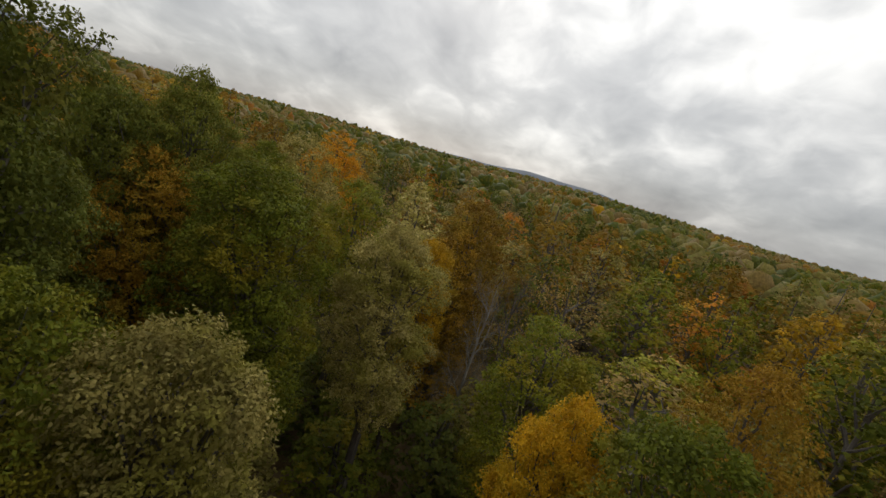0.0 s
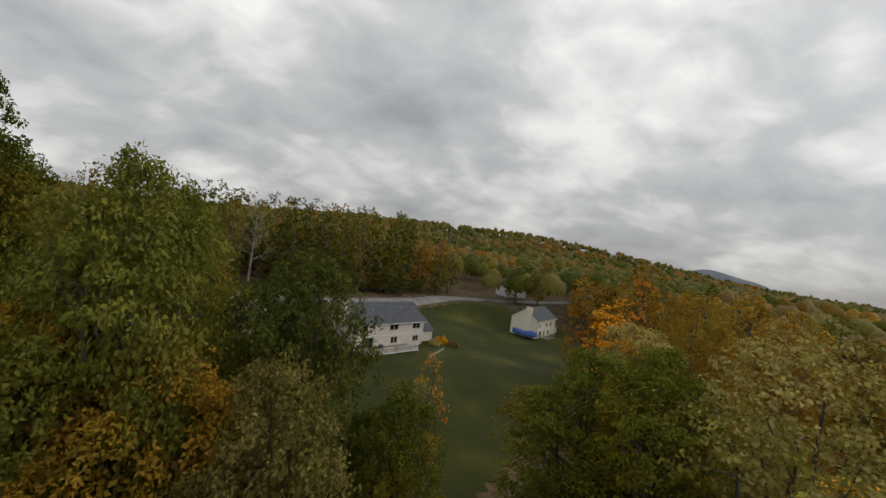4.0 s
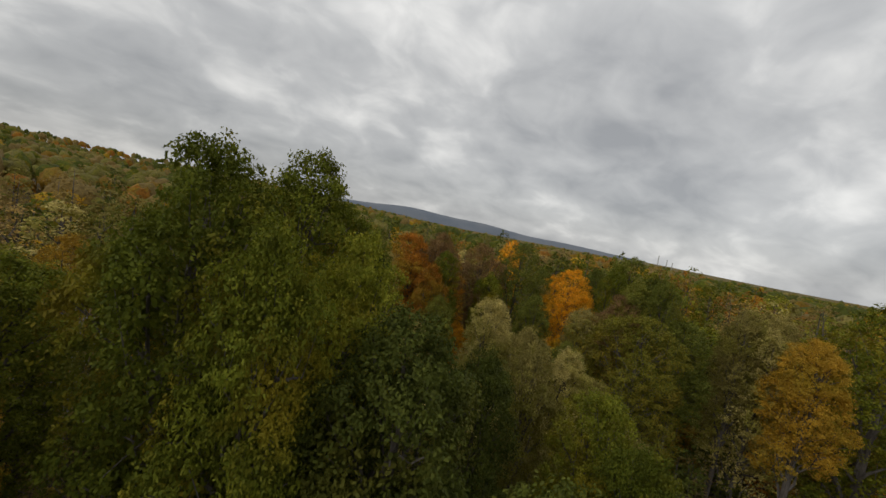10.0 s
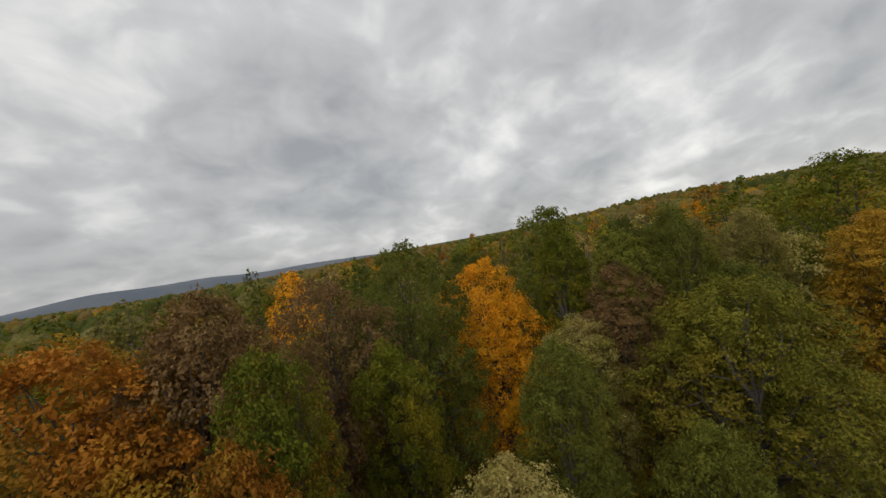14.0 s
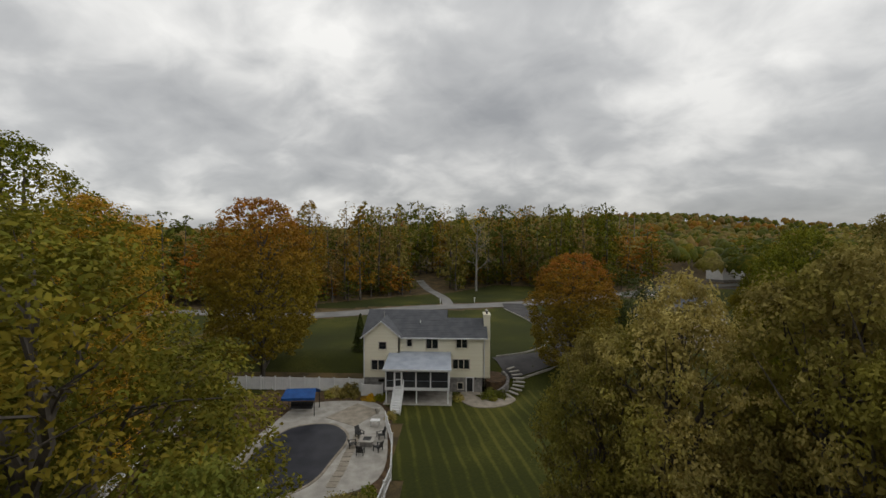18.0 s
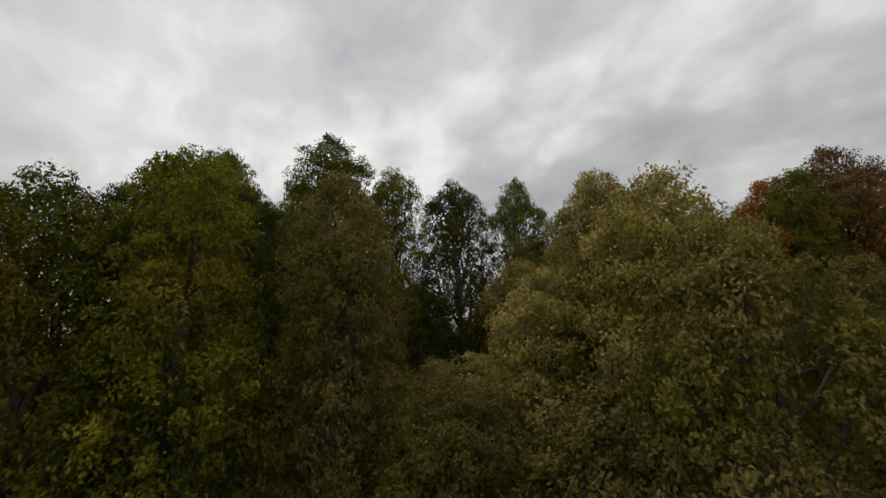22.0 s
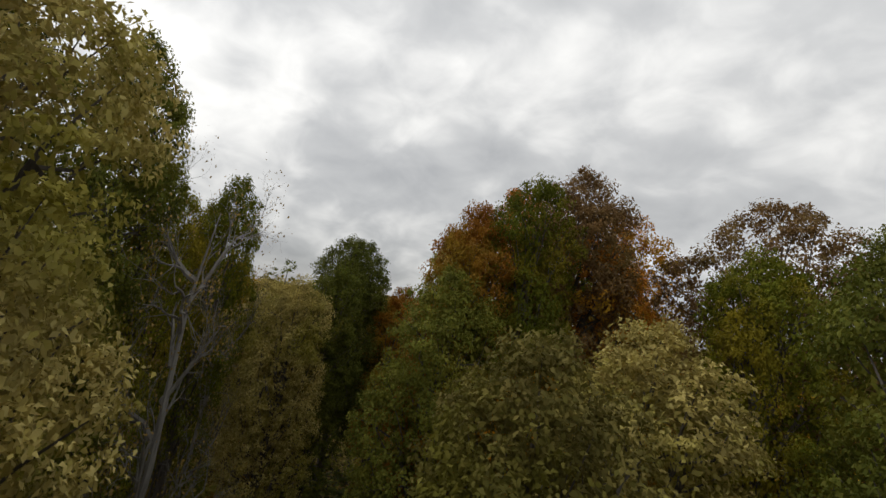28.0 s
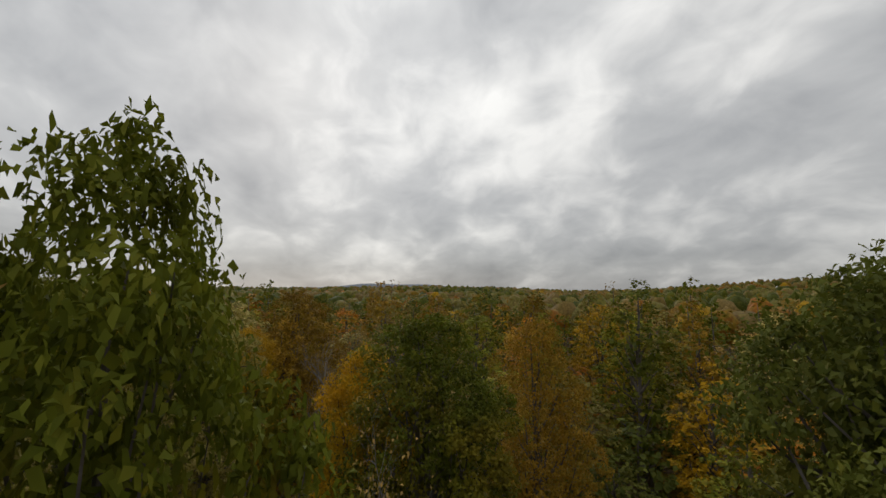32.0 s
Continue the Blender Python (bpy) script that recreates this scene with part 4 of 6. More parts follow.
# young trees under the tall ones
UNDER_MIX = ["tan", "green", "dark", "green", "tan", "dusk", "amber", "dark", "green", "tan"]
UNDER_STOREY = []
for gx in np.arange(-8, 70, 5.6):
    for gy in np.arange(-80, -29, 5.6):
        x, y = gx + rng.uniform(-1.6, 1.6), gy + rng.uniform(-1.6, 1.6)
        if any(bool(t(np.array(x), np.array(y))) for t in (tests[0], tests[1], tests[3])) or any(math.hypot(x - p[0], y - p[1]) < 3.4 for p in wood):
            continue
        UNDER_STOREY.append((UNDER_MIX[len(UNDER_STOREY) % 10], x, y, rng.uniform(7.5, 11.5), rng.uniform(2.6, 3.9)))
JOINED = list(UNDER_STOREY)
wood.sort(key=lambda p: math.hypot(p[0] - 25, p[1] + 25))
for n_tree, (x, y) in enumerate(wood):
    inner = -14 < x < 66 and -94 < y < -20
    low_band = -6 < x < 62 and -72 < y < -24
    lo, hi = (8, 12) if low_band else (12.5, 16.5) if inner else (23, 32) if y > 40 and -28 < x < 75 else (15, 25) if y > 40 else (14, 21.5)
    top = float(ground_z(x, y)) + rng.uniform(lo, hi) + (rng.uniform(2.0, 4.5) if not inner and rng.uniform() < 0.16 else 0)
    east = x > 55 and y < 30
    kind = (EAST_MIX if east else MIXES)[int(rng.integers(0, len(EAST_MIX if east else MIXES)))]
    r = rng.uniform(3.8, 5.6) * (1.15 if y > 40 else 1)
    if n_tree < 135:
        plant(kind, x, y, top, r, "low")
    else:
        JOINED.append((kind, x, y, top, r))


for x, y in wood:
    # young growth along the edges of the wood
    edge = y > 30 or x > 44 or x < -20
    if edge and math.hypot(x - 25, y - 10) < 120:
        for sx, sy in ((4.0, -3.6), (-1.5, -4.6), (1.5, -1.6)):
            x2, y2 = x + sx + rng.uniform(-1, 1), y + sy + rng.uniform(-1, 1)
            if off_street(x2, y2) > 7.5 and not any(bool(t(np.array(x2), np.array(y2))) for t in tests):
                JOINED.append((["tan", "green", "dusk", "dark", "green", "rust", "amber", "dark"][int(rng.integers(0, 8))], x2, y2, float(ground_z(x2, y2)) + rng.uniform(5, 12), rng.uniform(2.8, 4.4)))


def arrays(me):
    co = np.empty(len(me.vertices) * 3, np.float32)
    me.vertices.foreach_get("co", co)
    vi = np.empty(len(me.loops), np.int32)
    me.loops.foreach_get("vertex_index", vi)
    ls = np.empty(len(me.polygons), np.int32)
    me.polygons.foreach_get("loop_start", ls)
    return co.reshape(-1, 3), vi, ls


def joined_wood(name, part_of, mats, slot_of, parent=None):
    """All the farther trees of the wood in one mesh (their crowns, or their trunks)."""
    cache, cos, vis, lss, idx, nv, nl = {}, [], [], [], [], 0, 0
    for k, (kind, x, y, top, r) in enumerate(JOINED):
        options = FORMS[("low_" if k < len(UNDER_STOREY) else "far_") + TREE_TEXT[kind][1]]
        me = options[k % len(options)][part_of]
        if me.name not in cache:
            cache[me.name] = arrays(me)
        co, vi, ls = cache[me.name]
        z = float(ground_z(x, y))
        a, s = k * 2.4, r / 4.5
        turn = np.array([[math.cos(a) * s, -math.sin(a) * s, 0], [math.sin(a) * s, math.cos(a) * s, 0], [0, 0, (top - z) / 20]])
        cos.append(co @ turn.T + (x, y, z))
        vis.append(vi + nv)
        lss.append(ls + nl)
        idx.append(np.full(len(ls), slot_of(kind), np.int32))
        nv += len(co)
        nl += len(vi)
    me = bpy.data.meshes.new(name)
    me.vertices.add(nv)
    me.vertices.foreach_set("co", np.concatenate(cos).astype(np.float32).ravel())
    me.loops.add(nl)
    me.loops.foreach_set("vertex_index", np.concatenate(vis))
    starts = np.concatenate(lss)
    me.polygons.add(len(starts))
    me.polygons.foreach_set("loop_start", starts)
    for m in mats:
        me.materials.append(m)
    me.polygons.foreach_set("material_index", np.concatenate(idx))
    me.update(calc_edges=True)
    ob = new(name, me)
    ob.parent = parent
    return ob


KINDS = ["green", "dark", "tan", "yellow", "amber", "orange", "rust", "maroon", "dusk"]
wood_ob = tagged(joined_wood("wood", 1, [LEAF[k] for k in KINDS], lambda kind: KINDS.index(kind)), "mixed autumn wood round the gardens", "forest", kind="stuff")
tagged(joined_wood("trunks", 0, [BARK], lambda kind: 0, wood_ob), kind="stuff")


def far_wood():
    """Places and sizes of the distant crowns; nearby ones tend to one colour."""
    n = 15000
    r = np.sqrt(rng.uniform(150 ** 2, 1350 ** 2, n * 2)) * rng.uniform(0.35, 1.0, n * 2)
    a = rng.uniform(0, 6.2832, n * 2)
    x, y = 20 + r * np.cos(a), -20 + r * np.sin(a)
    ok = (r > 158)
    x, y = x[ok][:n], y[ok][:n]
    drift = np.sin(x * 0.021 + 1.3 * np.sin(y * 0.017)) + np.sin(y * 0.026 + 1.1 * np.sin(x * 0.013)) + rng.normal(0, 1.0, n)
    return x, y, ground_z(x, y), rng.uniform(12, 19.5, n), rng.uniform(3.6, 6.6, n), drift


def build_far_wood():
    """The distant forest: each crown a lumpy dome with ragged leaf sprays standing off it."""
    x, y, z, h, w, drift = far_wood()
    n = len(x)
    bm = bmesh.new()
    bmesh.ops.create_icosphere(bm, subdivisions=2, radius=1.0)
    bm.verts.ensure_lookup_table()
    ball = np.array([v.co[:] for v in bm.verts])
    faces = np.array([[v.index for v in f.verts] for f in bm.faces if f.calc_center_median().z > -0.3], np.int32)
    bm.free()
    m = len(ball)
    lump = 1 + rng.normal(0, 0.13, (n, m, 1))
    seat = np.stack([x, y, z + h * 0.6], 1)[:, None]
    co = seat + ball[None] * lump * np.stack([w, w, h * 0.38], 1)[:, None] * 0.94
    tri = (faces[None] + (np.arange(n) * m)[:, None, None]).reshape(-1, 3)
    k = 20
    d = rng.normal(0, 1, (n, k, 3))
    d /= np.linalg.norm(d, axis=2, keepdims=True)
    d[..., 2] = np.abs(d[..., 2]) * 1.15 - 0.2
    pos = seat + d * np.stack([w, w, h * 0.38], 1)[:, None] * rng.uniform(0.9, 1.08, (n, k, 1))
    sprays = leaves_mesh("far_sprays", pos.reshape(-1, 3), d.reshape(-1, 3), 1.5, DIAMOND, 0.2)
    sc, sv, sl = arrays(sprays)
    bpy.data.meshes.remove(sprays)
    names = ["dark", "green", "tan", "dusk", "amber", "rust", "yellow"]
    order = np.argsort(np.argsort(drift)) / n
    share = np.searchsorted(np.cumsum([0.14, 0.28, 0.27, 0.17, 0.07, 0.05]), order)
    me = bpy.data.meshes.new("far_wood")
    me.vertices.add(n * m + len(sc))
    me.vertices.foreach_set("co", np.concatenate([co.reshape(-1, 3), sc]).astype(np.float32).ravel())
    me.loops.add(tri.size + len(sv))
    me.loops.foreach_set("vertex_index", np.concatenate([tri.ravel(), sv + n * m]).astype(np.int32))
    me.polygons.add(len(tri) + len(sl))
    me.polygons.foreach_set("loop_start", np.concatenate([np.arange(0, tri.size, 3), sl + tri.size]).astype(np.int32))
    for s in names:
        me.materials.append(LEAF[s])
    me.polygons.foreach_set("material_index", np.concatenate([np.repeat(share, len(faces)), np.repeat(share, k)]).astype(np.int32))
    me.update(calc_edges=True)
    tagged(new("far_wood", me), "distant mixed forest in autumn colours on the hills", "forest", kind="stuff")


build_far_wood()


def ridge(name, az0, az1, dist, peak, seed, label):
    """A long distant hill, its haze put into the colour."""
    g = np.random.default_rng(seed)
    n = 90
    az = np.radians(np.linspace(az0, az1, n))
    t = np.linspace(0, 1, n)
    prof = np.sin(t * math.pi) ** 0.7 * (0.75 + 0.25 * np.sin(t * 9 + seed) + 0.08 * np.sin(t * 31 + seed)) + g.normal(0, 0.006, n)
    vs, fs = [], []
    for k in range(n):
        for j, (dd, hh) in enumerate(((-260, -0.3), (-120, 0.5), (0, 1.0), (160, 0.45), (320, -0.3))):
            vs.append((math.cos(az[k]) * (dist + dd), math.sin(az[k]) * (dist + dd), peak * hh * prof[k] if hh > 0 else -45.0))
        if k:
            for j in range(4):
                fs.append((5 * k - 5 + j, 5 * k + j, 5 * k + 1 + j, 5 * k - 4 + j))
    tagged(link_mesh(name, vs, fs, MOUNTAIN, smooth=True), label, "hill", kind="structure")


ridge("backdrop_ridge", 36, 66, 3300, 165, 1, "long wooded ridge on the horizon, coloured haze-blue")
ridge("backdrop_hill", 62, 84, 3000, 110, 2, "low hill on the horizon, coloured haze-blue")
ridge("backdrop_west", 205, 262, 3200, 70, 3, "low hills on the horizon, coloured haze-blue")
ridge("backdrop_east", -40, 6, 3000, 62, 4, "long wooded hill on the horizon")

# ================= houses =================


def wall_panel(bm, p0, p1, z0, z1, thick, holes=()):
    """A straight wall from p0 to p1 (plan), with openings (s0, s1, za, zb) cut through it."""
    a, b = Vector((*p0, 0)), Vector((*p1, 0))
    along = (b - a).normalized()
    inward = Vector((-along.y, along.x, 0)) * thick
    length = (b - a).length
    ss = sorted({0, length, *(h[0] for h in holes), *(h[1] for h in holes)})
    zs = sorted({z0, z1, *(h[2] for h in holes), *(h[3] for h in holes)})
    for s0, s1 in zip(ss, ss[1:]):
        for za, zb in zip(zs, zs[1:]):
            sm, zm = (s0 + s1) / 2, (za + zb) / 2
            if any(h[0] < sm < h[1] and h[2] < zm < h[3] for h in holes):
                continue
            q = [bm.verts.new(a + along * s + off + Vector((0, 0, z))) for off in (Vector(), inward) for s, z in ((s0, za), (s1, za), (s1, zb), (s0, zb))]
            for f in ((0, 1, 2, 3), (7, 6, 5, 4), (0, 4, 5, 1), (1, 5, 6, 2), (2, 6, 7, 3), (3, 7, 4, 0)):
                bm.faces.new([q[i] for i in f])


def window(parent, p0, p1, s0, s1, za, zb, lights=1, frame_mat=None, shutters=False):
    """A window in the wall p0-p1: casing, sashes with panes, sill."""
    frame_mat = frame_mat or TRIM
    a, b = Vector((*p0, 0)), Vector((*p1, 0))
    along = (b - a).normalized()
    m = Matrix.Translation(a + along * s0) @ Matrix.Rotation(math.atan2(along.y, along.x), 4, "Z")
    w = s1 - s0
    bm = boxes((-0.08, -0.04, za - 0.06, 0.02, 0.1, zb + 0.08), (w - 0.02, -0.04, za - 0.06, w + 0.08, 0.1, zb + 0.08), (0.02, -0.04, zb - 0.01, w - 0.02, 0.1, zb + 0.08))
    for k in range(1, lights):
        box(bm, w * k / lights - 0.05, -0.035, za, w * k / lights + 0.05, 0.09, zb - 0.012)
    bm.transform(m)
    win = part("window", bm, frame_mat, parent, "cream-framed window with dark panes")
    bm = boxes((-0.12, -0.09, za - 0.1, w + 0.12, 0.08, za - 0.062))
    bm.transform(m)
    part("sill", bm, frame_mat, win)
    for k in range(lights):
        x0, x1 = w * k / lights + 0.05, w * (k + 1) / lights - 0.05
        zm = (za + zb) / 2
        for z0, z1 in ((za + 0.02, zm - 0.02), (zm + 0.02, zb - 0.03)):
            bm = boxes((x0, 0.045, z0, x1, 0.06, z1))
            bm.transform(m)
            part("pane", bm, GLASS, win)
        bm = boxes((x0, 0.04, zm - 0.02, x1, 0.07, zm + 0.02))
        bm.transform(m)
        part("sash_bar", bm, DARK, win)
    return win


def slab(bm, quad, thick):
    """A sloping slab: four corners of its top, and its thickness downwards."""
    top = [bm.verts.new(q) for q in quad]
    low = [bm.verts.new((q[0], q[1], q[2] - thick)) for q in quad]
    n = len(quad)
    bm.faces.new(top)
    bm.faces.new(low[::-1])
    for i in range(n):
        bm.faces.new((top[i], low[i], low[(i + 1) % n], top[(i + 1) % n]))


def roof_slope(house, quad, name="roof"):
    """One slope: the deck, with courses of shingles proud of it."""
    bm = bmesh.new()
    slab(bm, quad, 0.16)
    a, b, c, d = (Vector(q) for q in quad)
    deck_ob = part(name, bm, SHINGLE, house)
    n = max(6, int((d - a).length / 0.32))
    nrm = (b - a).cross(d - a).normalized()
    nrm = nrm if nrm.z > 0 else -nrm
    for k in range(n):
        p, q = a.lerp(d, k / n), b.lerp(c, k / n)
        p2, q2 = a.lerp(d, (k + 1.05) / n if k < n - 1 else 1), b.lerp(c, (k + 1.05) / n if k < n - 1 else 1)
        bm = bmesh.new()
        vs = [bm.verts.new(v) for v in (p + nrm * 0.035, q + nrm * 0.035, q2 + nrm * 0.008, p2 + nrm * 0.008, p, q)]
        bm.faces.new(vs[:4])
        bm.faces.new((vs[4], vs[5], vs[1], vs[0]))
        part("shingle_course", bm, SHINGLE, deck_ob)
    return deck_ob


def gable_fill(bm, p0, p1, z0, peak, thick):
    """The triangle of wall under a gable."""
    a, b = Vector((*p0, z0)), Vector((*p1, z0))
    top = (a + b) / 2
    top.z = peak
    along = (b - a).normalized()
    inw = Vector((-along.y, along.x, 0)) * thick
    f = [bm.verts.new(v) for v in (a, b, top)]
    g = [bm.verts.new(v + inw) for v in (a, b, top)]
    bm.faces.new(f)
    bm.faces.new(g[::-1])
    for i in range(3):
        bm.faces.new((f[i], g[i], g[(i + 1) % 3], f[(i + 1) % 3]))


def vent_pipe(house, x, y, z):
    bm = bmesh.new()
    tube(bm, [(x, y, z - 0.2), (x, y, z + 0.45)], [0.06, 0.06], 8)
    pipe = part("vent_pipe", bm, WHITE, house)
    bm = bmesh.new()
    tube(bm, [(x, y, z - 0.02), (x, y, z + 0.1)], [0.2, 0.08], 8)
    part("flashing", bm, DARK, pipe)


def chimney(house, x0, y0, x1, y1, top, mat, base=0.0):
    bm = boxes((x0, y0, base - 0.3, x1, y1, top - 0.25, 0.02), (x0 - 0.08, y0 - 0.08, top - 0.25, x1 + 0.08, y1 + 0.08, top - 0.08, 0.02))
    ch = part("chimney", bm, mat, house, "boxed chimney clad in siding")
    for k in (0.3, 0.7):
        bm = bmesh.new()
        xm, ym = (x0 + x1) / 2, y0 + (y1 - y0) * k
        tube(bm, [(xm, ym, top - 0.1), (xm, ym, top + 0.28)], [0.13, 0.13], 10)
        pot = part("flue", bm, DARK, ch)
        bm = bmesh.new()
        tube(bm, [(xm, ym, top + 0.30), (xm, ym, top + 0.42)], [0.26, 0.05], 10)
        part("cowl", bm, CONCRETE, pot)


def house_a():
    h = empty("house", pose(0, 0, 0), "cream two-storey house with grey shingle roof and screened porch", "house")
    # rear wall, in two planes: the gabled wing stands out
    bm = bmesh.new()
    wing = ((0, -0.45), (4.75, -0.45))
    wing_holes = [(1.0, 2.75, 3.0, 4.3), (2.0, 3.0, 5.75, 6.7)]
    wall_panel(bm, *wing, 2.0, 7.55, 0.2, wing_holes)
    main = ((4.75, 0), (16, 0))
    main_holes = [(0.95, 1.6, 6.05, 7.0), (3.5, 5.05, 5.8, 7.05), (7.5, 8.95, 5.95, 7.15), (7.05, 9.25, 3.15, 4.4), (1.2, 2.3, 2.05, 4.1), (3.4, 5.6, 2.05, 4.1)]
    wall_panel(bm, *main, 2.0, 7.4, 0.2, main_holes)
    wall_panel(bm, (4.75, -0.45), (4.75, 0), 2.0, 7.4, 0.2)
    gable_fill(bm, (-0.0, -0.45), (4.75, -0.45), 7.55, 9.45, 0.2)
    right_holes = [(1.0, 1.9, 5.9, 7.0)]
    wall_panel(bm, (16, 0), (16, 6.2), 2.0, 7.4, 0.2, right_holes)
    gable_fill(bm, (16, 0), (16, 6.2), 7.4, 9.25, 0.2)
    wall_panel(bm, (16, 6.2), (10.7, 6.2), 2.0, 7.4, 0.2)
    wall_panel(bm, (10.7, 6.2), (10.7, 9.2), 2.0, 7.4, 0.2)
    wall_panel(bm, (10.7, 9.2), (0, 9.2), 2.0, 7.4, 0.2, [(4.8, 5.8, 2.0, 4.1), (1.2, 2.6, 3.0, 4.4), (7.6, 9.0, 3.0, 4.4), (1.2, 2.6, 5.8, 7.0), (7.6, 9.0, 5.8, 7.0)])
    wall_panel(bm, (0, 9.2), (0, -0.45), 2.0, 7.4, 0.2)
    gable_fill(bm, (0, 9.2), (0, 0), 7.4, 10.1, 0.2)
    gable_fill(bm, (10.7, 0), (10.7, 9.2), 7.4, 10.1, 0.2)
    part("wall", bm, SIDING, h)
    bm = bmesh.new()
    wall_panel(bm, (0, -0.4), (4.75, -0.4), -0.4, 2.0, 0.3, [(1.9, 2.7, 1.3, 1.75)])
    wall_panel(bm, (4.75, 0.05), (16, 0.05), -0.4, 2.0, 0.3, [(7.7, 8.4, 0.45, 1.25), (8.85, 9.75, -0.4, 2.0 - 0.02)])
    wall_panel(bm, (16, 0.05), (16, 6.2), -0.4, 2.0, 0.3)
    wall_panel(bm, (16, 6.2), (0, 9.15), -0.4, 2.0, 0.3)
    wall_panel(bm, (0, 9.15), (0, -0.4), -0.4, 2.0, 0.3)
    part("foundation", bm, STONE, h, "grey stone foundation wall")
    # windows
    window(h, *wing, *wing_holes[0], 2)
    window(h, *wing, *wing_holes[1], 1)
    for k, n in ((0, 1), (1, 2), (2, 2), (3, 3)):
        window(h, *main, *main_holes[k], n)
    window(h, (16, 0), (16, 6.2), *right_holes[0], 1)
    window(h, (4.75, 0.05), (16, 0.05), 7.7, 8.4, 0.45, 1.25, 1)
    for r in ((1.2, 2.6, 3.0, 4.4), (7.6, 9.0, 3.0, 4.4), (1.2, 2.6, 5.8, 7.0), (7.6, 9.0, 5.8, 7.0)):
        window(h, (10.7, 9.2), (0, 9.2), *r, 2)
    for s0, s1 in ((5.95, 7.05), (8.15, 10.35)):
        d = part("sliding_door", boxes((s0, 0.05, 2.06, s1, 0.09, 4.08)), GLASS, h, "dark glazed door behind the porch screens")
        part("door_frame", boxes((s0, 0.0, 2.06, s0 + 0.07, 0.13, 4.08), (s1 - 0.07, 0.0, 2.06, s1, 0.13, 4.08), ((s0 + s1) / 2 - 0.04, 0.0, 2.06, (s0 + s1) / 2 + 0.04, 0.12, 4.08)), WHITE, d)
    door = part("basement_door", boxes((13.66, 0.12, 0.02, 14.44, 0.17, 1.95)), GLASS, h, "dark glazed basement door in a white frame")
    part("door_frame", boxes((13.52, -0.03, -0.02, 13.66, 0.2, 2.06), (14.44, -0.03, -0.02, 14.58, 0.2, 2.06), (13.66, -0.03, 1.95, 14.44, 0.2, 2.06)), WHITE, door)
    part("front_door", boxes((4.95, 9.02, 2.02, 5.85, 9.12, 4.08)), WOOD, h)
    # roofs
    roof_slope(h, [(-0.35, -0.35, 7.35), (10.95, -0.35, 7.35), (10.95, 4.6, 10.2), (-0.35, 4.6, 10.2)])
    roof_slope(h, [(10.95, 9.55, 7.35), (-0.35, 9.55, 7.35), (-0.35, 4.6, 10.2), (10.95, 4.6, 10.2)])
    roof_slope(h, [(10.95, -0.35, 7.34), (16.4, -0.35, 7.34), (16.4, 3.1, 9.35), (10.95, 3.1, 9.35)])
    roof_slope(h, [(16.4, 6.55, 7.34), (10.95, 6.55, 7.34), (10.95, 3.1, 9.35), (16.4, 3.1, 9.35)])
    roof_slope(h, [(-0.4, 3.6, 7.6), (-0.4, -0.75, 7.35), (2.38, -0.75, 9.62), (2.38, 3.6, 9.62)])
    roof_slope(h, [(5.15, -0.75, 7.35), (5.15, 0.6, 7.5), (2.38, 3.6, 9.62), (2.38, -0.75, 9.62)])
    part("gutter", boxes((5.1, -0.5, 7.2, 16.35, -0.36, 7.33)), WHITE, h)
    for y0, y1 in ((-0.78, -0.70),):
        bm = bmesh.new()
        for x0, x1 in ((-0.4, 2.38), (5.15, 2.38)):
            slab(bm, [(x0, y0, 7.33), (x0, y1, 7.33), (x1, y1, 9.6), (x1, y0, 9.6)], 0.2)
        part("rake_board", bm, WHITE, h)
    part("corner_board", boxes((15.9, -0.035, 2.0, 16.035, 0.1, 7.3)), WHITE, h)
    part("corner_board", boxes((-0.035, -0.485, 2.0, 0.1, -0.35, 7.4)), WHITE, h)
    vent_pipe(h, 7.3, 2.0, 8.75)
    bm = bmesh.new()
    tube(bm, [(2.4, 1.6, 9.6), (2.4, 1.6, 10.5)], [0.03, 0.015], 6)
    part("finial", bm, CONCRETE, h)
    chimney(h, 16.0, 1.6, 16.85, 3.6, 10.2, SIDING)
    part("lamp", boxes((14.75, -0.14, 1.75, 14.93, 0.04, 2.05, 0.03)), DARK, h, "dark wall lamp by the basement door")
    return h


house_a()


